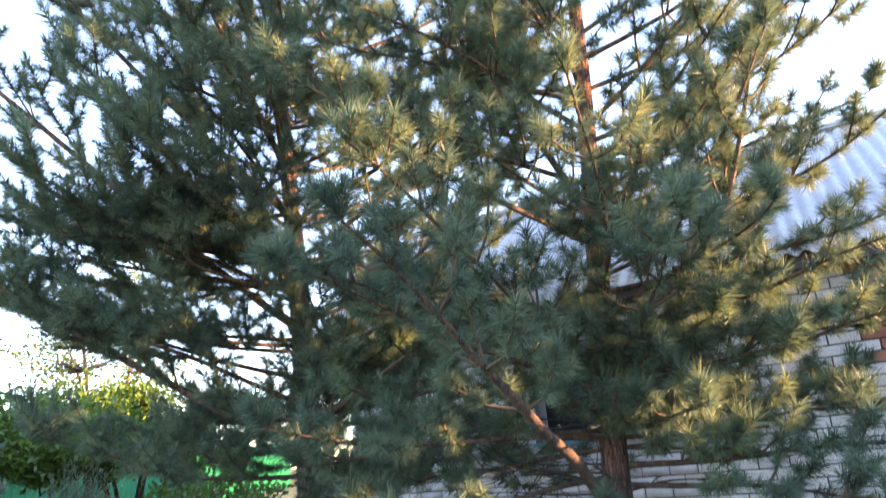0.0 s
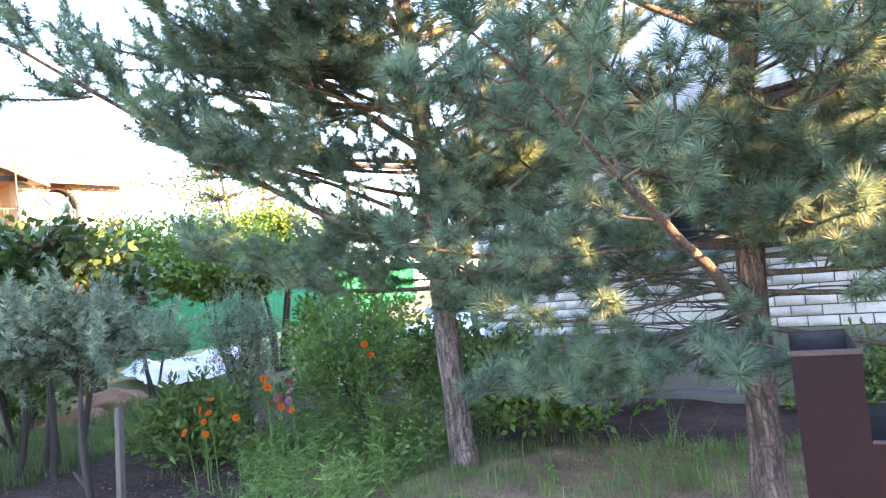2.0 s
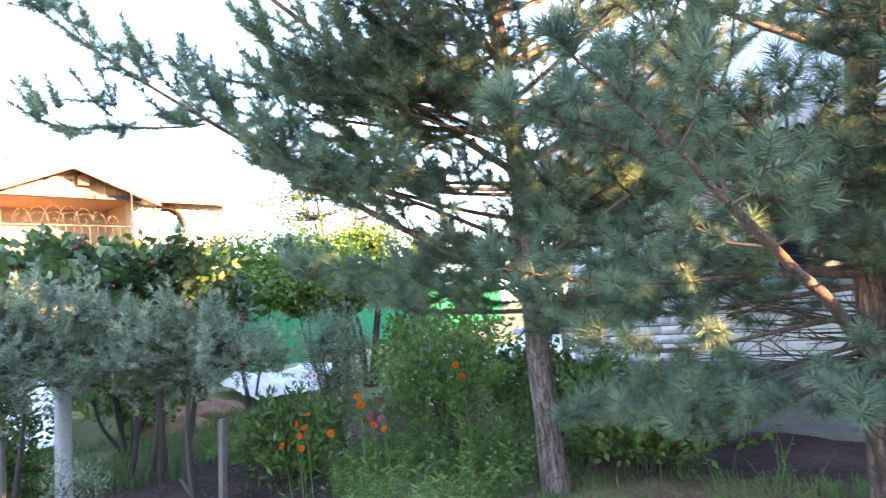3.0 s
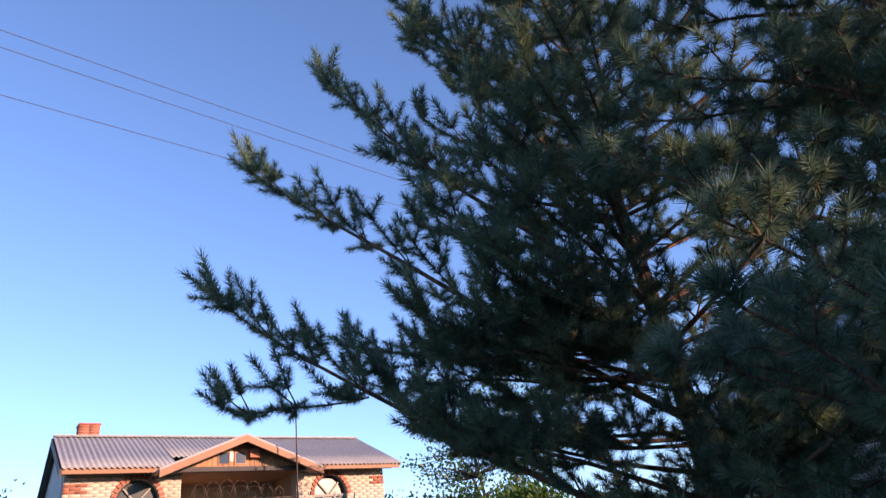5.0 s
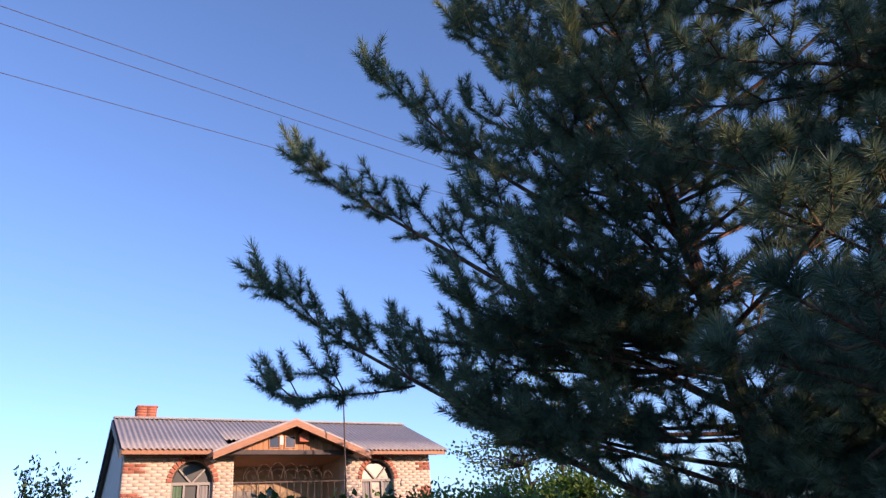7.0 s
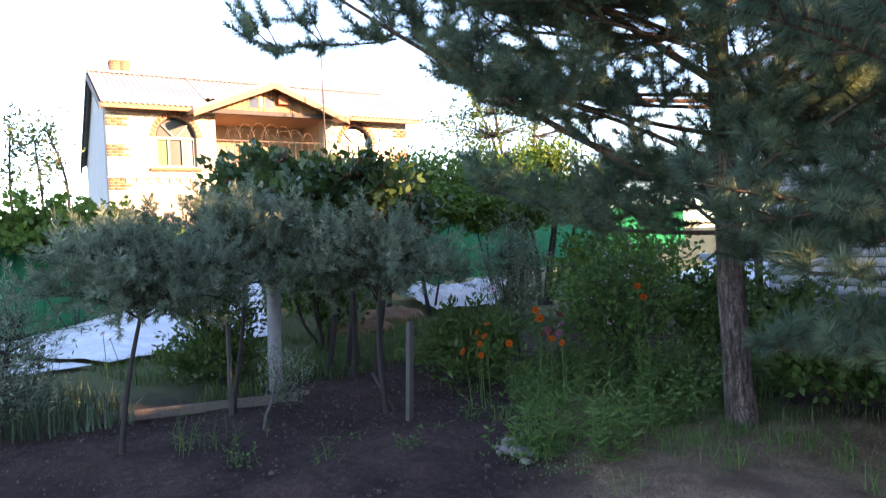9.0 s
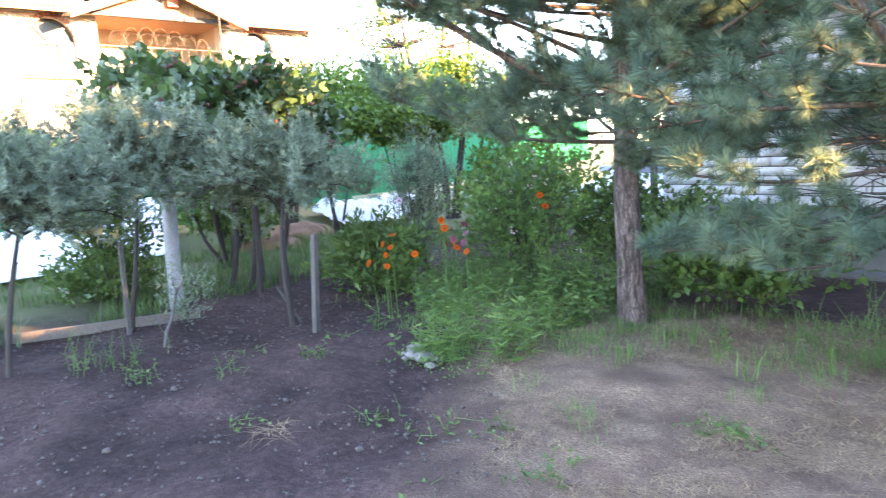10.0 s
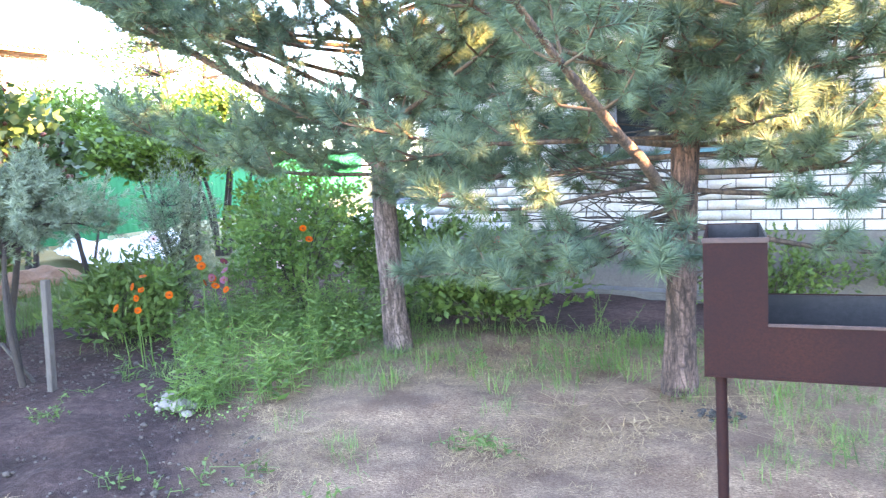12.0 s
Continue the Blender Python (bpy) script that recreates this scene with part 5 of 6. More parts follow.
    right += [(0.98, 245, 2.5, 32, 31, 0.5, 1.75), (2.76, 225, 1.5, 48, 62, 0.35, 1.7), (1.9, 222, 2.0, 10, 18, 0.3), (3.3, 352, 2.1, 10, 30, 0.3), (3.9, 345, 1.9, 14, 40, 0.3), (4.4, 10, 1.7, 16, 40, 0.3), (2.66, 310, 1.6, 0, 56, 0.35, 1.6), (2.0, 315, 1.9, 20, 78, 0.4, 1.6), (1.12, 196, 1.45, -15, -7, 0.35), (1.25, 213, 1.5, -4, 0, 0.5), (1.05, 222, 1.2, -18, -9, 0.35), (1.3, 345, 1.9, -2, 2, 0.15),
              (1.7, 226, 2.1, 14, 20, 0.2), (1.1, 262, 1.0, -18, -8, 0.45), (1.0, 340, 1.7, -10, -6, 0.3), (2.0, 18, 2.0, 2, 6, 0.04), (1.6, 22, 1.7, 0, 6, 0.04), (1.8, 288, 0.6, 0, 15, 0.05), (1.95, 312, 0.8, -4, 10, 0.05), (2.6, 290, 1.0, 15, 35, 0.05), (2.4, 345, 1.2, 14, 25, 0.15), (2.2, 310, 1.3, 5, 20, 0.2), (2.9, 330, 1.2, 20, 35, 0.2), (1.75, 240, 2.2, 22, 32, 0.35), (1.08, 206, 1.6, -14, -7, 0.35), (3.1, 350, 1.9, 24, 42, 0.25), (3.4, 330, 1.7, 28, 48, 0.25), (2.2, 268, 1.7, 20, 38, 0.3), (2.6, 210, 2.3, 22, 36, 0.3), (3.2, 20, 1.9, 20, 40, 0.25), (2.3, 0, 2.0, 5, 20, 0.25), (2.6, 350, 1.9, 8, 25, 0.25), (2.1, 338, 1.6, 0, 14, 0.25), (2.9, 5, 1.9, 10, 25, 0.25), (2.0, 355, 1.8, -4, 4, 0.2), (1.75, 330, 1.0, 0, 10, 0.15), (1.55, 300, 0.8, -5, 5, 0.2), (1.4, 325, 0.7, -8, 5, 0.2), (1.6, 250, 0.6, 0, 10, 0.1), (1.75, 215, 0.7, 0, 10, 0.1), (1.5, 285, 0.5, 0, 10, 0.1), (1.85, 265, 0.7, 5, 15, 0.1), (1.5, 10, 1.3, 0, 8, 0.1), (1.8, 345, 1.5, 0, 10, 0.15), (1.5, 200, 1.8, 0, 0, 0.25), (1.4, 188, 1.6, -3, -2, 0.25), (1.75, 185, 1.7, 4, 8, 0.25), (1.45, 216, 2.0, 4, 6, 0.35), (1.2, 335, 1.3, -6, -2, 0.3), (1.45, 0, 1.3, 0, 4, 0.3), (3.0, 205, 2.0, 15, 30, 0.2), (3.4, 218, 1.9, 15, 35, 0.15), (3.6, 195, 2.0, 15, 30, 0.15), (3.9, 232, 1.8, 20, 40, 0.15), (4.4, 215, 1.7, 25, 45, 0.15), (4.2, 190, 1.8, 20, 40, 0.15)]
    pine("pine with a forked orange-barked crown lit by low sun", (-0.2, 4.12), 7.3, 0.094, (0.06, 0.0), right, 9, [(1.2, 190, 0.9), (1.25, 215, 0.8), (1.1, 240, 0.7), (1.3, 170, 0.7), (1.15, 350, 0.6), (0.62, 20, 0.3), (0.7, 0, 0.35), (1.5, 200, 0.8), (1.55, 225, 0.7), (1.4, 330, 0.8), (1.0, 205, 0.9), (1.05, 225, 1.0), (1.15, 180, 0.8), (0.95, 235, 0.7), (1.1, 160, 0.6), (1.2, 250, 0.6), (1.0, 190, 0.8)], 0.4, NEEDLES_R, (0.11, 0.088, 0.005, 0.8, 66), (0.26, 0.38), M_BARK_RED)


build_pines()


# ---- leafy shrubs and trees ----
def leaves(P, N, L, W, rng, fold=0.0):
    """Diamond leaves at P whose midribs run along N."""
    F = frames_of(N, rng)
    side, up, alongv = F[..., 0], F[..., 1], F[..., 2]
    l = L * rng.uniform(0.7, 1.2, len(P))[:, None]
    w = W * rng.uniform(0.7, 1.2, len(P))[:, None]
    V = np.stack([P, P + alongv * l * 0.45 + side * w / 2 + up * w * fold, P + alongv * l, P + alongv * l * 0.45 - side * w / 2 + up * w * fold], 1).reshape(-1, 3)
    return V, np.arange(len(V)).reshape(-1, 4)


def shrub(name, label, category, at, stems, centre, radii, clusters, per, leaf, mats, seed, stem_r=0.02, spread=0.1, rise=0.5, group="", flat=0.0, berries=None, under=1.5, spray=1.0, lobes=0, shag=0.0, messy=0.75, lobe_r=0.37, foot_r=1.0):
    """stems grow from the base into the crown, twigs to clusters of leaves."""
    rng = np.random.default_rng(seed)
    t = thing(name, label, category, (*at, 0), 0, group)
    c, r = np.array(centre, float), np.array(radii, float)
    d = unit(rng.normal(size=(clusters, 3)))
    rr = rng.uniform(0.12, 1.0, clusters) ** 0.45
    lump = np.array([1 + 0.55 * noise.noise(Vector(q * 2.2) + Vector((seed, 0, 0))) + 0.25 * noise.noise(Vector(q * 5.5) + Vector((0, seed, 0))) for q in d])
    C = c + d * r * (rr * lump)[:, None]
    if lobes:
        ld = unit(rng.normal(size=(lobes, 3)) * (1, 1, 0.7))
        lc = c + ld * r * rng.uniform(0.45, 0.85, (lobes, 1))
        w = rng.integers(0, lobes, clusters)
        C = lc[w] + d * r * lobe_r * (rr * lump)[:, None] * rng.uniform(0.6, 1.25, lobes)[w][:, None]
    if shag:
        push = np.array([max(0.0, noise.noise(Vector(q * 3.1) + Vector((seed, seed, 0)))) for q in d])
        C = c + (C - c) * (1 + 1.6 * shag * push)[:, None]
        C[:, 2] -= 0.08 * shag * (np.hypot(C[:, 0] - c[0], C[:, 1] - c[1]) / r[0]) ** 2
    C = C[(C[:, 2] > 0.06) & (C[:, 2] > c[2] - under * r[2])]
    axes = []
    for k in range(stems):
        a = 2 * math.pi * (k + rng.uniform(0, 0.7)) / stems
        foot = np.array([math.cos(a), math.sin(a), 0]) * stem_r * (0.0 if stems == 1 else rng.uniform(1, 4) * foot_r)
        goal = c + np.array([math.cos(a) * r[0] * 0.5, math.sin(a) * r[1] * 0.5, r[2] * rng.uniform(0.1, 0.6)]) * (0.35 if stems == 1 else 1)
        s = np.linspace(0, 1, 10)[:, None]
        bend = np.sin(s * math.pi) * rng.normal(0, 0.06, 3) * np.linalg.norm(goal)
        pts = foot * (1 - s) + goal * (s ** np.array([1.4, 1.4, 0.9])) + bend
        pts[0, 2] = -0.05
        part("stem", tube_mesh("stem", pts, np.linspace(stem_r, stem_r * 0.3, 10), mats[1], 7), mats[1], t)
        axes.append(pts[3:])
    A = np.concatenate(axes)
    tw = Heap()
    LP, LN = [], []
    for q in C:
        k = np.argmin(np.linalg.norm(A - q, axis=1) + 0.6 * np.clip(A[:, 2] - q[2] + 0.1, 0, None))
        o = A[k]
        mid = (o + q) / 2 + rng.normal(0, 0.03, 3) - UP * 0.04 * flat
        tw.add(*tube(np.array([o, mid, q]), [stem_r * 0.22, stem_r * 0.15, stem_r * 0.08], 4))
        out = unit(q - o + UP * rise * np.linalg.norm(q - o))
        n = rng.poisson(per) + 2
        u = rng.uniform(-1, 1, n)
        LP.append(q + np.outer(u, out) * spread * rng.uniform(1.0, 2.0) * spray + rng.normal(0, spread * 0.36 / spray, (n, 3)))
        LN.append(unit(out + rng.normal(0, messy, (n, 3)) + UP * 0.15))
    LP, LN = np.concatenate(LP), np.concatenate(LN)
    ok = LP[:, 2] > 0.02
    part("twig_mass", tw.mesh("twig_mass", mats[1]), mats[1], t, "", "stuff")
    V, Q = leaves(LP[ok], LN[ok], leaf[0], leaf[1], rng, 0.15)
    part("crown", mesh_of("crown", V, Q, mats[0]), mats[0], t, "", "stuff")
    if berries:
        h = Heap()
        bm = bmesh.new()
        bmesh.ops.create_icosphere(bm, subdivisions=1, radius=1.0)
        bv = np.array([v.co[:] for v in bm.verts])
        bf = np.array([[v.index for v in f.verts] for f in bm.faces])
        bm.free()
        for q in C[rng.choice(len(C), min(len(C), berries[0]), replace=False)]:
            o = c + (q - c) * 1.05
            for _ in range(berries[3]):
                h.add(bv * berries[1] * rng.uniform(0.6, 1.1) + o + rng.normal(0, berries[1] * 1.6, 3), bf)
        part("flower_heads", h.mesh("flower_heads", berries[2], True), berries[2], t, berries[4], "stuff")
    return t


SB = (M_SILVER, M_STEM)
SBL = "young sea buckthorn with a grey-green narrow-leaved crown on a thin trunk"


def buckthorn(label, at, fork, centre, reach, stems, seed, count=24):
    """A thin trunk that forks below the crown; arching limbs set all along with feathery shoots."""
    rng = np.random.default_rng(seed)
    t = thing("sea_buckthorn", label, "shrub", (*at, 0), 0, "sea buckthorns")
    c = np.array(centre, float)
    for k in range(stems):
        s = np.linspace(0, 1, 10)[:, None]
        foot = np.array([0.05 * k, -0.03 * k, -0.05])
        goal = np.array([c[0] + 0.12 * k, c[1] - 0.06 * k, fork + 0.12 * k])
        pts = foot * (1 - s) + goal * s ** np.array([1.5, 1.5, 0.95]) + np.sin(s * math.pi) * rng.normal(0, 0.035, 3)
        part("stem", tube_mesh("stem", pts, np.linspace(0.024, 0.014, 10), M_STEM, 8), M_STEM, t)
    tw, P, D, S = Heap(), [], [], []
    for k in range(count):
        az = 360 * k * 0.382 + rng.uniform(-20, 20)
        start = np.array([c[0], c[1], fork + rng.uniform(-0.02, 0.25)])
        up = rng.uniform(0, 1)
        e0 = 10 + 72 * up ** 0.8
        length = (reach[0] * (1 - up) + reach[1] * up) * rng.uniform(0.7, 1.2)
        C = limb_curve(start, az, e0, e0 * 0.5 - 48 * (1 - up), length, rng, 9, 0.2)
        tw.add(*tube(C, np.linspace(0.009, 0.003, len(C)), 5))
        run = 0.16 * length
        while run < length:
            p, d = along(C, min(run / length, 0.999))
            for _ in range(2):
                d2 = unit(d * rng.uniform(0.5, 1.0) + rng.normal(0, 0.55, 3) + UP * rng.uniform(0.0, 0.6))
                l2 = rng.uniform(0.03, 0.16)
                tw.add(*tube(np.array([p, p + d2 * l2]), [0.003, 0.002], 3))
                P.append(p + d2 * l2 * 0.4)
                D.append(unit(d2 + UP * 0.15))
                S.append(rng.uniform(0.6, 1.25))
            run += rng.uniform(0.035, 0.06)
        P.append(C[-1])
        D.append(unit(C[-1] - C[-2] + UP * 0.3))
        S.append(1.25)
    part("twig_mass", tw.mesh("twig_mass", M_STEM), M_STEM, t, "thin dark twigs", "stuff")
    part("crown", shoots_mesh("crown", np.array(P), np.array(D), np.array(S), rng, 56, 0.19, 0.05, 0.0095, 0.9, 57, M_SILVER), M_SILVER, t, "narrow silvery leaves", "stuff")


buckthorn(SBL, (-5.30, 1.54), 0.98, (-0.05, 0.2), (0.85, 0.42), 1, 31, 48)
buckthorn("sea buckthorn with a broad silvery crown beside the pipe post", (-5.95, 2.72), 1.12, (-0.03, 0.2), (0.8, 0.58), 1, 32, 40)
buckthorn("sea buckthorn with a bent dark trunk beside a wooden stake", (-4.78, 3.52), 0.92, (-0.2, 0.13), (0.78, 0.6), 2, 33, 42)
shrub("sea_buckthorn", "low drooping sea buckthorn at the edge of the bed", "shrub", (-6.2, 0.75), 2, (0.0, 0.1, 0.8), (0.7, 0.6, 0.55), 190, 34, (0.06, 0.0105), SB, 36, 0.02, 0.11, 0.3, "sea buckthorns")
shrub("sea_buckthorn", "narrow upright silvery shrub behind the flowers", "shrub", (-5.25, 5.9), 3, (0.0, 0.0, 0.95), (0.38, 0.38, 0.7), 210, 34, (0.06, 0.0105), SB, 34, 0.018, 0.1, 0.7, "sea buckthorns")
shrub("sea_buckthorn", "small silvery seedling on the dug soil", "shrub", (-5.45, 2.95), 2, (0.0, 0.0, 0.32), (0.2, 0.2, 0.24), 40, 26, (0.05, 0.008), SB, 35, 0.008, 0.08, 0.6, "sea buckthorns")
shrub("viburnum", "large dark green guelder rose with reddish-brown clusters and several stems", "shrub", (-6.35, 4.35), 5, (-0.6, 0.3, 1.82), (1.25, 1.3, 0.92), 1000, 13, (0.125, 0.095), (M_VIB, M_STEM), 41, 0.035, 0.15, 0.1, lobes=14, foot_r=3.2, berries=(320, 0.026, M_BERRY, 7, "reddish-brown flat clusters"))
shrub("viburnum", "dark green leafy shrub growing behind the stakes", "shrub", (-8.1, 5.2), 6, (0.0, 0.0, 1.25), (0.7, 0.7, 0.8), 200, 13, (0.10, 0.075), (M_LEAF, M_STEM), 42, 0.03, 0.15, 0.1)
shrub("apple_tree", "sunlit yellow-green leafy fruit tree by the fence", "tree", (-8.6, 10.9), 5, (0.0, 0.0, 2.35), (1.9, 1.7, 0.85), 560, 22, (0.11, 0.065), (M_LIME, M_STEM), 51, 0.05, 0.2, 0.2, lobes=12)
shrub("apple_tree", "light green leafy tree growing beside the fence", "tree", (-11.3, 9.0), 4, (0.0, 0.0, 2.4), (1.4, 1.9, 0.75), 420, 22, (0.11, 0.065), (M_LIME, M_STEM), 52, 0.05, 0.2, 0.2, lobes=10)
shrub("apple_tree", "bright yellow-green leafy tree standing before the fence", "tree", (-9.4, 8.5), 4, (0.0, 0.0, 2.3), (1.4, 1.2, 0.6), 400, 20, (0.10, 0.06), (M_LIME, M_STEM), 56, 0.025, 0.2, 0.2, under=0.9)
shrub("apple_tree", "young yellow-green fruit tree behind the flower bed", "tree", (-7.4, 8.2), 4, (0.0, 0.0, 1.95), (1.25, 1.0, 0.4), 340, 20, (0.10, 0.06), (M_LIME, M_STEM), 57, 0.025, 0.2, 0.2, under=0.95)
shrub("poplar_tree", "tall sparse tree with small rounded leaves", "tree", (-10.4, 12.2), 3, (0.0, 0.0, 3.9), (1.7, 1.7, 2.4), 330, 12, (0.085, 0.07), (M_LEAF, M_STEM), 53, 0.06, 0.22, 0.4)
shrub("hop_vine", "bright green climbing vine over the fence top", "vine", (-12.6, 3.4), 4, (0.0, 0.0, 1.9), (0.5, 1.6, 0.42), 260, 14, (0.13, 0.11), (M_LIME, M_STEM), 54, 0.015, 0.14, 0.0)
# dark viburnum leaf colour stands in for this tree's shaded, silhouetted look
shrub("apple_tree", "leafy branches of a tree behind the fence", "tree", (-15.9, 3.7), 3, (0.0, 0.0, 3.5), (0.7, 0.7, 1.0), 70, 12, (0.10, 0.055), (M_VIB, M_STEM), 55, 0.05, 0.2, 0.3)
shrub("rose_bush", "leafy green bush with small pale pink blooms", "shrub", (-3.75, 5.85), 7, (0.0, 0.0, 0.78), (0.72, 0.6, 0.52), 260, 13, (0.06, 0.038), (M_WEED, M_STEM), 61, 0.012, 0.1, 0.4, berries=(26, 0.011, M_PINK, 5, "pale pink blooms"))
shrub("rose_bush", "dark green leafy bush beside the pine trunk", "shrub", (-1.75, 5.5), 7, (0.0, 0.0, 0.45), (0.75, 0.5, 0.38), 230, 13, (0.085, 0.045), (M_LEAF, M_STEM), 62, 0.012, 0.1, 0.3)
shrub("rose_bush", "low leafy green bush in front of the plinth", "shrub", (-2.85, 6.3), 6, (0.0, 0.0, 0.6), (0.7, 0.4, 0.45), 200, 13, (0.075, 0.045), (M_LEAF, M_STEM), 63, 0.012, 0.1, 0.3)
shrub("peony_bush", "dark low leafy bush behind the orange flowers", "shrub", (-4.95, 4.75), 8, (0.0, 0.0, 0.36), (0.62, 0.5, 0.32), 190, 14, (0.10, 0.035), (M_LEAF, M_STEM), 64, 0.01, 0.09, 0.3)
shrub("peony_bush", "low leafy clump with a few pale flowers by the white sheet", "shrub", (-7.6, 3.3), 6, (0.0, 0.0, 0.24), (0.45, 0.45, 0.22), 130, 14, (0.07, 0.05), (M_LEAF, M_STEM), 65, 0.01, 0.1, 0.3, berries=(20, 0.012, M_PINK, 4, "pale small flowers"))
shrub("currant_bush", "dark green leafy bush behind the pipe post", "shrub", (-7.1, 3.2), 6, (0.0, 0.0, 0.70), (0.44, 0.44, 0.60), 190, 14, (0.07, 0.035), (M_LEAF, M_STEM), 71, 0.01, 0.1, 0.4)
shrub("currant_bush", "dark green leafy clump among the iris leaves", "shrub", (-7.2, 1.0), 6, (0.0, 0.0, 0.4), (0.5, 0.45, 0.34), 130, 14, (0.07, 0.03), (M_IRIS, M_STEM), 72, 0.01, 0.1, 0.4)
shrub("currant_bush", "low dark leafy clump against the plinth", "shrub", (0.6, 6.35), 6, (0.0, 0.0, 0.3), (0.6, 0.3, 0.28), 130, 14, (0.06, 0.03), (M_LEAF, M_STEM), 73, 0.01, 0.1, 0.4)
shrub("currant_bush", "dark green leafy clump growing along the plinth", "shrub", (1.9, 6.4), 6, (0.0, 0.0, 0.36), (0.7, 0.3, 0.32), 140, 14, (0.06, 0.03), (M_LEAF, M_STEM), 74, 0.01, 0.1, 0.4)
shrub("currant_bush", "green shrub growing between the trunks and the fence", "shrub", (-9.2, 6.1), 7, (0.0, 0.0, 0.75), (0.9, 0.8, 0.6), 240, 13, (0.085, 0.07), (M_LEAF, M_STEM), 66, 0.015, 0.12, 0.2)
shrub("currant_bush", "light green shrub behind the bed", "shrub", (-5.6, 8.8), 7, (0.0, 0.0, 0.9), (1.0, 0.9, 0.75), 280, 13, (0.085, 0.06), (M_LIME, M_STEM), 67, 0.015, 0.14, 0.2)
shrub("currant_bush", "leafy green bush beside the pine trunk and the parked car", "shrub", (-4.6, 6.9), 6, (0.0, 0.0, 0.7), (0.6, 0.5, 0.55), 180, 13, (0.07, 0.05), (M_WEED, M_STEM), 68, 0.012, 0.11, 0.3)


# ---- weeds, grass, straw ----
def blades(P, L, W, rng, lean=0.45, droop=0.5, up=1.0):
    """Bent grass blades: two quads each."""
    n = len(P)
    a = rng.uniform(0, 2 * math.pi, n)
    out = np.stack([np.cos(a), np.sin(a), np.zeros(n)], -1)
    side = np.stack([-np.sin(a), np.cos(a), np.zeros(n)], -1)
    l = (L * rng.uniform(0.5, 1.2, n))[:, None]
    w = (W * rng.uniform(0.7, 1.2, n))[:, None]
    k = np.abs(rng.normal(0, lean, n))[:, None]
    m = P + (UP * up + out * k * 0.5) * l * 0.55
    e = m + (UP * (1 - droop * k) * up + out * (k + 0.15)) * l * 0.5
    V = np.stack([P - side * w / 2, P + side * w / 2, m + side * w * 0.4, m - side * w * 0.4, e + side * w * 0.08, e - side * w * 0.08], 1).reshape(-1, 3)
    b = np.arange(n)[:, None] * 6
    Q = np.concatenate([b + np.array([[0, 1, 2, 3]]), b + np.array([[3, 2, 4, 5]])])
    return V, Q


def region(rng, n, x, y, keep):
    P = np.stack([rng.uniform(*x, n), rng.uniform(*y, n), np.zeros(n)], -1)
    k = np.array([keep(a, b, noise.noise(Vector((a * 1.3, b * 1.3, 3.0))) + 0.5 * noise.noise(Vector((a * 3.1, b * 3.1, 7.0)))) for a, b, _ in P])
    return P[k]


def weed_line(x, y):
    return x + 0.72 * y


rng = np.random.default_rng(77)

def tufts(P, per, spread, rng):
    return (P[:, None] + np.concatenate([rng.normal(0, spread, (len(P), per, 2)), np.zeros((len(P), per, 1))], -1)).reshape(-1, 3)


G1 = region(rng, 760, (-5.0, 0.8), (3.0, 6.7), lambda x, y, n: (x < -2.2 and y > 3.2 - 0.55 * (x + 3.0) * (1 if x > -3.0 else -0.9) and weed_line(x, y) > -1.0 + 0.9 * n and n > -0.3) or (y > 4.55 + 1.6 * n and n > -0.45 and (y < 5.45 or x < -2.2)))
tagged(new("grass", mesh_of("grass", *blades(tufts(G1, 22, 0.06, rng), 0.16, 0.0040, rng, 1.5, 0.9, 0.8), M_GRASS)), "green and yellowing unmown grass round the pines", "grass", kind="stuff")
G2 = region(rng, 420, (-3.0, 1.6), (1.6, 4.8), lambda x, y, n: n > (0.22 if x < 0.05 else -0.25) and weed_line(x, y) > 0.2)
tagged(new("grass", mesh_of("grass", *blades(tufts(G2, 16, 0.045, rng), 0.10, 0.0036, rng, 1.2, 0.8), M_GRASS)), "sparse green grass tufts in dry trodden ground", "grass", kind="stuff")
S1 = region(rng, 44000, (-3.2, 2.2), (1.2, 5.4), lambda x, y, n: weed_line(x, y) > -0.35 + 0.5 * n and n > -0.12 or n < -0.5)
tagged(new("dry_grass", mesh_of("dry_grass", *blades(S1, 0.078, 0.0030, rng, 1.8, 0.9, 0.28), M_STRAW)), "short dry straw-coloured mown grass", "grass", kind="stuff")
S2 = region(rng, 2200, (-0.95, -0.1), (3.3, 3.95), lambda x, y, n: (x + 0.5) ** 2 / 0.2 + (y - 3.62) ** 2 / 0.07 < 1)
tagged(new("dry_stalks", mesh_of("dry_stalks", *blades(S2[:60], 0.42, 0.007, rng, 1.4, 0.5, 0.12), M_STRAW)), "heap of long dry straw stalks at the foot of the pine", "straw", kind="stuff")
G5 = np.array([(-1.9, 4.3, 0), (-1.75, 4.45, 0), (-1.5, 4.2, 0), (-1.1, 4.4, 0), (-0.95, 4.55, 0), (-0.85, 4.2, 0), (-0.55, 4.5, 0), (-0.45, 4.25, 0), (0.15, 4.2, 0), (0.3, 3.9, 0), (-2.0, 3.9, 0), (-2.7, 4.3, 0), (-1.25, 3.9, 0)], float)
tagged(new("grass", mesh_of("grass", *blades(tufts(G5, 18, 0.05, np.random.default_rng(12)), 0.24, 0.006, np.random.default_rng(13), 1.4, 0.9, 0.85), M_GRASS)), "tall green grass tufts between the pines", "grass", kind="stuff")
G3 = region(rng, 9000, (-8.6, -5.9), (0.2, 2.0), lambda x, y, n: x < -6.35 + 0.25 * (y - 1.6) and n > -0.4)
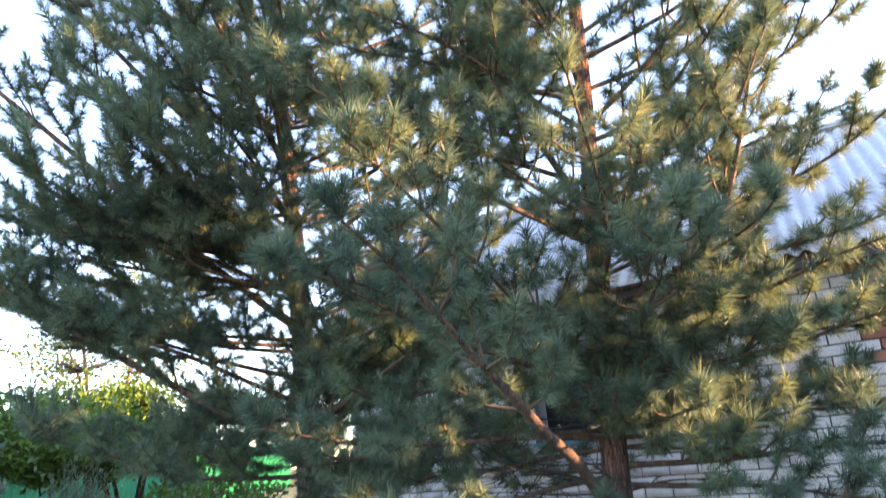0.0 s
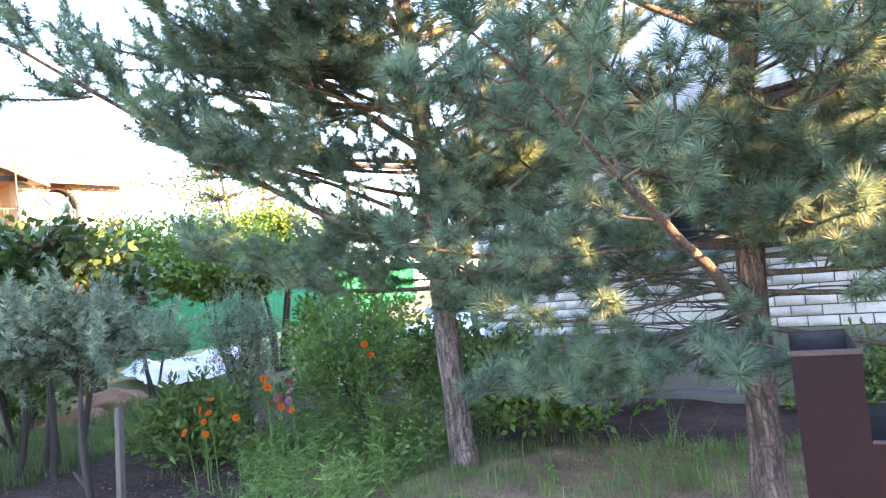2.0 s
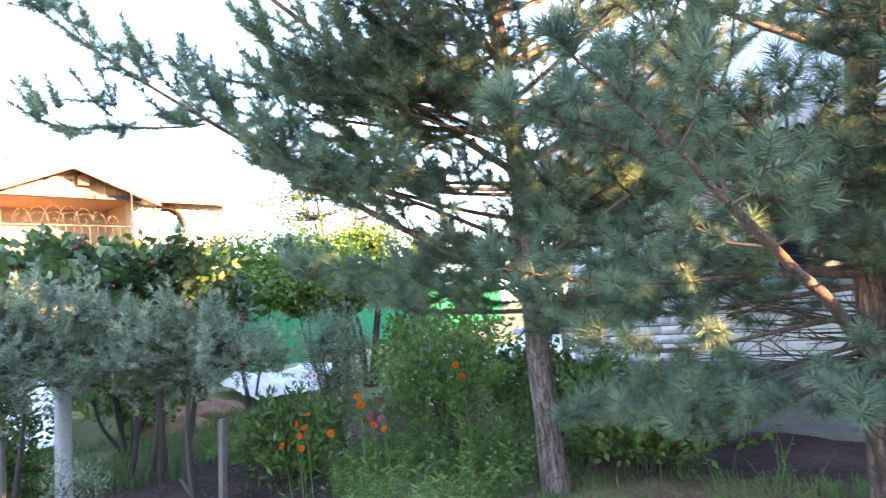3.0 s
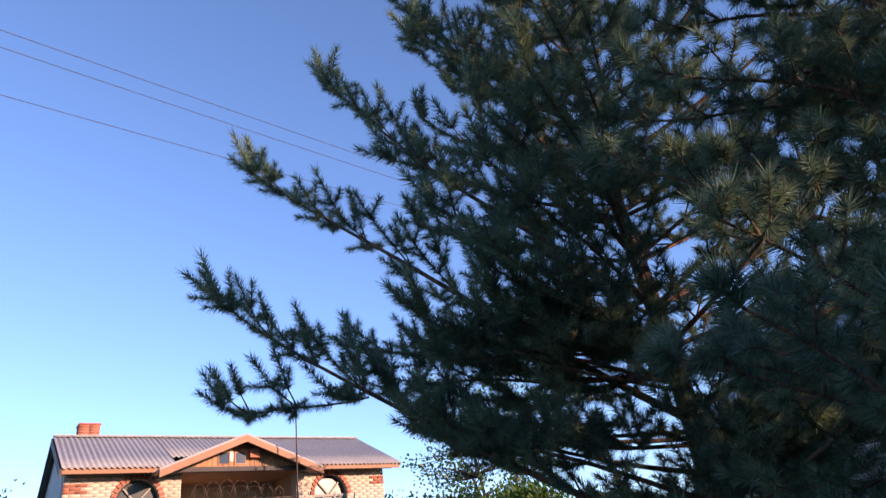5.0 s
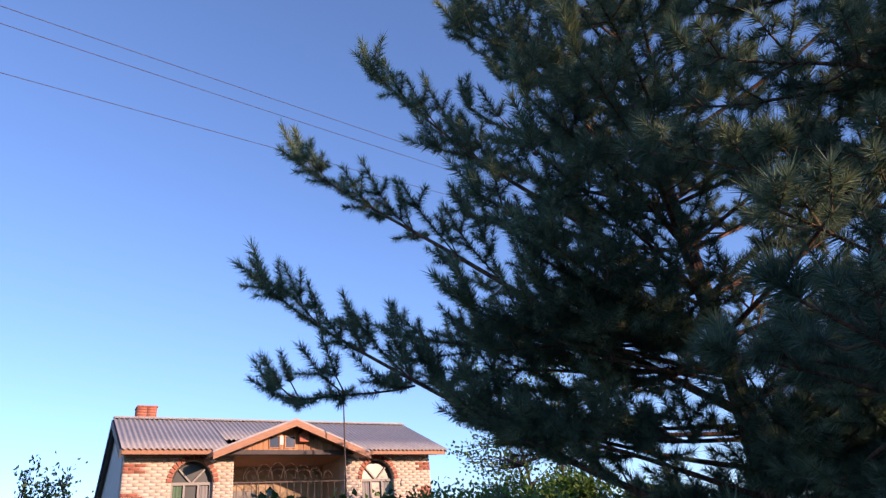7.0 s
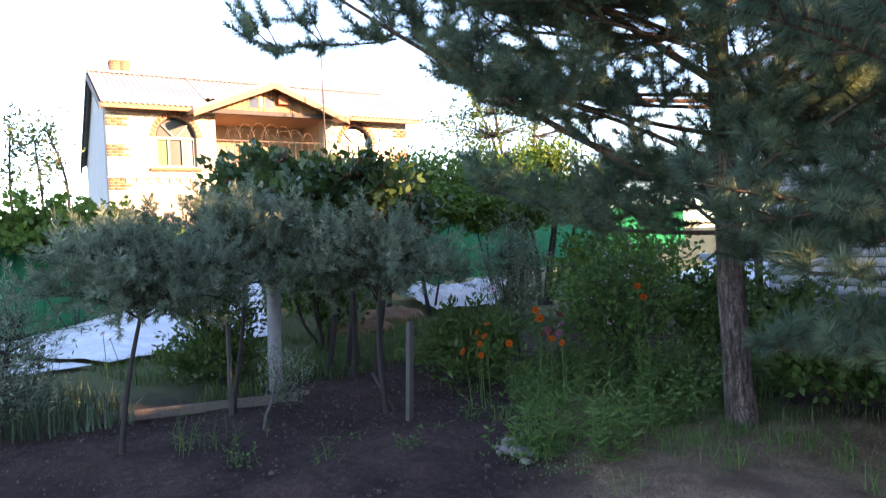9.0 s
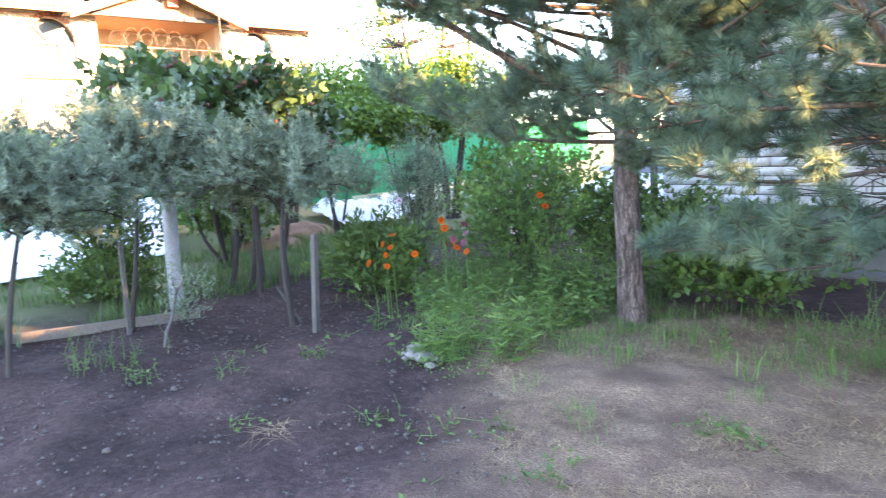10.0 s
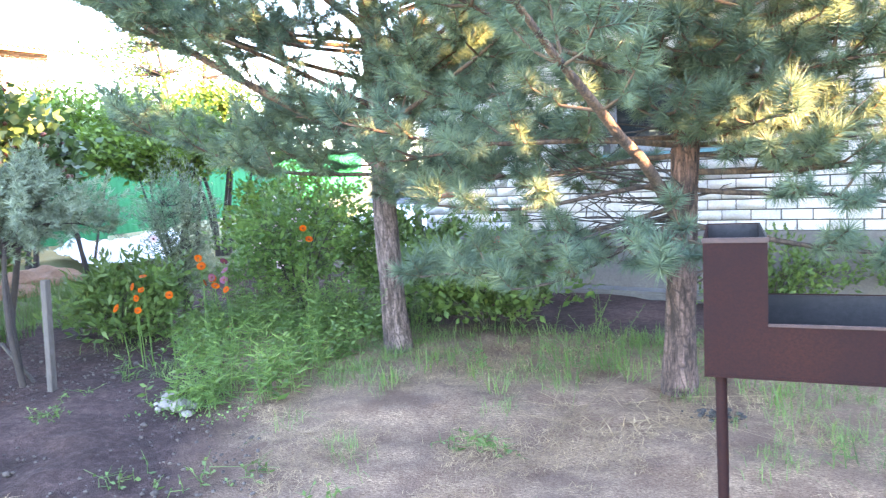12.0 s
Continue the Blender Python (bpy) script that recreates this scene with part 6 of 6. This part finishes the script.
tagged(new("iris_leaves", mesh_of("iris_leaves", *blades(G3[:1200], 0.28, 0.016, rng, 0.5, 0.5), M_IRIS)), "upright sword-shaped iris leaves along the edging plank", "plants", kind="stuff")
G4 = region(rng, 9000, (-9.5, -6.2), (2.6, 9.0), lambda x, y, n: n > -0.2)
tagged(new("grass", mesh_of("grass", *blades(G4, 0.16, 0.009, rng, 0.6, 0.5), M_LEAF)), "long grass between the bed and the fence", "grass", kind="stuff")


def weed(at, height, stalks, seed, kind_leaf, label, name="weed", mat=None, group="weeds"):
    """A clump of leafy stalks."""
    r = np.random.default_rng(seed)
    t = thing(name, label, "plant", (*at, 0), 0, group)
    st, P, N = Heap(), [], []
    for k in range(stalks):
        d = unit(np.array([r.normal(0, 0.2), r.normal(0, 0.2), 1.0]))
        o = np.array([r.normal(0, 0.06), r.normal(0, 0.06), -0.01])
        h = height * r.uniform(0.5, 1.25)
        C = np.array([o, o + d * h * 0.5, o + d * h + np.array([r.normal(0, 0.05), r.normal(0, 0.05), -0.02])])
        st.add(*tube(C, [0.003, 0.0022, 0.001], 4))
        m = int(h / 0.03)
        for j in range(m):
            u = 0.1 + 0.9 * j / m
            p, dd = along(C, min(u, 0.999))
            a = 2.4 * j + r.uniform(-0.4, 0.4)
            P.append(p)
            N.append(unit(np.array([math.cos(a), math.sin(a), r.uniform(-0.25, 0.7) + 1.2 * max(0.0, u - 0.8) * 5])) * (1.25 - 0.75 * u))
    part("stalk_mass", st.mesh("stalk_mass", mat or M_WEED), mat or M_WEED, t, "", "stuff")
    N = np.array(N)
    size = np.linalg.norm(N, axis=1)[:, None]
    V, Q = leaves(np.array(P), N, kind_leaf[0] * size, kind_leaf[1] * size ** 0.5, r, 0.2)
    part("foliage", mesh_of("foliage", V, Q, mat or M_WEED), mat or M_WEED, t, "", "stuff")
    return t


wr = random.Random(5)
WEED_KINDS = [((0.10, 0.013), M_WEED, "clump of tall green narrow-leaved weeds"), ((0.085, 0.03), M_LEAF, "clump of broad-leaved dark green weeds"), ((0.12, 0.011), M_GRASS, "pale green long-leaved weed clump"), ((0.06, 0.026), M_WEED, "low bushy green weed clump")]
for k in range(105):
    x, y = wr.uniform(-4.35, -2.5), wr.uniform(3.25, 5.9)
    if weed_line(x, y) < -1.05 + wr.uniform(-0.25, 0.25) or y < 3.3 + 0.5 * max(0, x + 3.15):
        continue
    leaf, mat, lab = WEED_KINDS[wr.choice((0, 0, 1, 2, 2, 3))]
    weed((x, y), (wr.uniform(0.16, 0.40) + 0.17 * (y - 3.3)) * (0.75 if leaf[0] < 0.09 else 1.0), wr.randint(4, 8), 200 + k, leaf, lab, mat=mat)
for k, (x, y, h) in enumerate([(-4.95, 2.2, 0.24), (-4.55, 2.05, 0.16), (-4.0, 2.35, 0.2), (-5.15, 1.95, 0.34), (-5.05, 2.05, 0.3), (-3.9, 2.95, 0.13), (-3.75, 2.9, 0.14), (-4.0, 3.35, 0.13), (-4.3, 2.75, 0.1), (-2.75, 2.35, 0.09), (-2.4, 2.45, 0.1), (-2.15, 2.6, 0.1), (-1.6, 2.35, 0.11), (-1.75, 2.2, 0.09), (-1.3, 3.05, 0.1), (-1.15, 3.1, 0.1), (-1.05, 3.05, 0.09), (-2.05, 1.9, 0.08), (-0.9, 4.5, 0.3), (-1.15, 4.75, 0.34), (-0.55, 4.9, 0.3), (-1.5, 4.4, 0.18), (-3.35, 2.0, 0.07), (-0.75, 5.0, 0.42), (0.5, 3.2, 0.2), (0.75, 3.0, 0.16)]):
    weed((x, y), h * 1.0, 9, 400 + k, (0.042, 0.019) if h < 0.2 else (0.045, 0.007), "small green weed growing alone", mat=M_LEAF)
pile = region(rng, 4000, (-3.35, -2.55), (3.02, 3.5), lambda x, y, n: True)
tagged(new("creeping_weed", mesh_of("creeping_weed", *leaves(pile[:260] + np.array([0, 0, 0.02]) + rng.uniform(0, 0.06, (260, 1)) * UP, unit(rng.normal(0, 1, (260, 3)) + UP * 0.6), 0.026, 0.013, rng), M_WEED)), "creeping green weed round the stones", "plant", kind="stuff")


# ---- flowers ----
def flower(at, height, r, petal, label, seed, petals=12, name="flower", group="orange flowers", face=(0.35, -0.75, 0.6)):
    rr = np.random.default_rng(seed)
    t = thing(name, label, "flower", (*at, 0), 0, group)
    bend = rr.normal(0, 0.05, 2)
    C = np.array([(0, 0, 0), (bend[0] * 0.4, bend[1] * 0.4, height * 0.55), (bend[0], bend[1], height)])
    part("stem", tube_mesh("stem", C, [0.004, 0.0035, 0.003], M_WEED, 5), M_WEED, t)
    n = unit(np.array(face) + rr.normal(0, 0.55, 3))
    a0 = unit(np.cross(n, UP))
    b0 = np.cross(n, a0)
    h = Heap()
    top = C[-1]
    for k in range(petals):
        q = 2 * math.pi * (k + rr.uniform(-0.3, 0.3)) / petals
        d = a0 * math.cos(q) + b0 * math.sin(q)
        s = np.cross(n, d)
        w = r * 0.44
        V = np.array([top + d * r * 0.2 - s * w * 0.25, top + d * r * 0.2 + s * w * 0.25, top + d * r * 0.75 + s * w * 0.6 + n * r * 0.08, top + d * r * rr.uniform(0.8, 1.1) - n * r * rr.uniform(-0.05, 0.35), top + d * r * 0.75 - s * w * 0.6 + n * r * 0.08])
        V = np.concatenate([V, V - n * 0.0015])
        h.add(V, np.array([[0, 1, 2, 4], [2, 3, 4, 4], [5, 9, 7, 6], [7, 9, 8, 8]]))
    me = h.mesh("petals", petal)
    me.validate()
    part("petals", me, petal, t, "")
    bm = bmesh.new()
    bmesh.ops.create_icosphere(bm, subdivisions=2, radius=r * 0.24)
    bmesh.ops.transform(bm, matrix=Matrix.Translation(top + n * r * 0.05) @ Vector(n).to_track_quat("Z", "Y").to_matrix().to_4x4() @ Matrix.Diagonal((1, 1, 0.55, 1)), verts=bm.verts)
    part("disc", bm, M_DISC, t, "dark domed centre", smooth=True)


fr = random.Random(9)
for k, (x, y, z) in enumerate([(-4.10, 4.1, 0.72), (-4.11, 4.12, 0.60), (-4.15, 4.05, 0.55), (-4.22, 4.0, 0.50), (-4.07, 4.0, 0.47), (-3.88, 4.1, 0.58), (-3.55, 4.1, 0.79), (-3.58, 4.1, 0.65), (-3.5, 4.15, 0.64), (-3.62, 4.25, 0.66), (-3.34, 4.1, 0.62), (-3.72, 4.35, 0.82), (-4.3, 4.2, 0.62), (-3.15, 4.9, 0.98), (-3.1, 5.0, 0.88)]):
    flower((x, y), z, fr.uniform(0.034, 0.044), M_PETAL, "orange-red daisy-like flower with a dark centre on a thin stem", 500 + k)
for k, (x, y, z) in enumerate([(-3.42, 4.2, 0.74), (-3.47, 4.25, 0.68), (-3.38, 4.22, 0.66), (-3.45, 4.3, 0.8)]):
    flower((x, y), z, 0.04, M_MAROON, "dark maroon flower on a thin stem", 540 + k, 10, group="maroon flowers")
flower((-1.61, 5.2), 0.81, 0.05, M_RED, "single deep red bloom above green leaves", 560, 14, group="red flowers")
for k, (x, y, z) in enumerate([(-7.2, 2.1, 0.7), (-7.3, 2.3, 0.62), (-7.15, 2.25, 0.58), (-5.0, 5.2, 0.9)]):
    flower((x, y), z, 0.045, M_PINK, "pale pink flower on a thin stem", 570 + k, 8, group="pink flowers")

WIRES = [((-10.6, -9.0, 8.44), (-10.6, 24.0, 11.98)), ((-10.2, -9.0, 9.21), (-10.2, 24.0, 12.24)), ((-9.9, -9.0, 9.25), (-9.9, 24.0, 12.4))]


# ---- crumbs of soil ----
def build_clods():
    r = np.random.default_rng(90)
    bm = bmesh.new()
    bmesh.ops.create_icosphere(bm, subdivisions=1, radius=1.0)
    bv = np.array([v.co[:] for v in bm.verts])
    bf = np.array([[v.index for v in f.verts] for f in bm.faces])
    bm.free()
    pts = region(r, 4200, (-6.4, -1.2), (0.9, 4.6), lambda x, y, n: weed_line(x, y) < -0.3 + 0.5 * n and n > -0.45)[:1900]
    h = Heap()
    for q in pts:
        k = r.uniform(0.004, 0.013) * (2.0 if r.uniform() > 0.95 else 1)
        h.add(bv * (1 + r.uniform(-0.3, 0.3, bv.shape)) * k * np.array([1, 1, 0.7]) + q + UP * 0.012, bf)
    tagged(new("soil_clods", h.mesh("soil_clods", M_CLOD)), "loose crumbs of dry dark soil on the dug bed", "soil", kind="stuff")

    h = Heap()
    for k in range(60):
        q = np.array([-0.02 + r.normal(0, 0.07), 3.7 + r.normal(0, 0.045), 0.012 + abs(r.normal(0, 0.008))])
        h.add(bv * (1 + r.uniform(-0.3, 0.3, bv.shape)) * r.uniform(0.006, 0.02) * np.array([1, 1, 0.6]) + q, bf)
    tagged(new("charred_crumbs", h.mesh("charred_crumbs", M_ASH)), "small scatter of charred crumbs beside the trunk", "ash", kind="stuff")


build_clods()

# ---- power lines ----
for a, b in WIRES:
    tagged(new("power_line", wire(np.array(a), np.array(b), 0.15, 0.006)), "thin dark overhead power line", "power line", "overhead lines")


# ---- bricks of the outbuilding, piece by piece ----
def build_bricks():
    x0, x1, z0, z1 = WIN

    def blocked(a, b, z, zt):
        if z0 - 0.02 < (z + zt) / 2 < z1 + 0.02 and b > x0 and a < x1:
            return [(p, q) for p, q in ((a, min(b, x0)), (max(a, x1), b)) if q > p]
        return [(a, b)]

    rng = random.Random(8)
    shared, rest = {}, Heap()
    rest_red = Heap()
    wall = next(o for o in OUTBUILDING.children if o.name.startswith("wall_front"))
    count = 0
    for a, b, z, zt in brick_rows(BX0, 4.6, 0.656, 2.86, blocked):
        x = (a + b) / 2
        red = quoin(x, (z + zt) / 2)
        dy = rng.uniform(-0.004, 0.003)
        if 0.6 < x < 3.4 and count < 300 or (-1.6 < x < -0.2 and z < 1.5 and count < 300):
            key = (round(b - a, 3), red)
            if key not in shared:
                w = b - a
                bm = boxed(-w / 2, w / 2, -0.018, 0.03, -0.044, 0.044)
                front = [e for e in bm.edges if all(v.co.y < 0 for v in e.verts)]
                bmesh.ops.bevel(bm, geom=front, offset=0.005, segments=1, affect="EDGES")
                me = bpy.data.meshes.new("brick")
                bm.to_mesh(me)
                bm.free()
                me.materials.append(M_REDBRICK if red else M_BRICK)
                shared[key] = me
            o = new("brick", shared[key])
            o.parent = wall
            o.location = (x, BY0 + dy + 0.0, (z + zt) / 2)
            o.rotation_euler = (0, rng.uniform(-0.006, 0.006), 0)
            count += 1
        else:
            (rest_red if red else rest).add(box_verts(a, b, BY0 - 0.016 + dy, BY0 + 0.03, z, zt), BOX_Q)
    part("brick_field", rest.mesh("brick_field", M_BRICK), M_BRICK, OUTBUILDING, "white silicate bricks", "stuff")
    part("brick_field_red", rest_red.mesh("brick_field_red", M_REDBRICK), M_REDBRICK, OUTBUILDING, "red brick quoins", "stuff")


build_bricks()
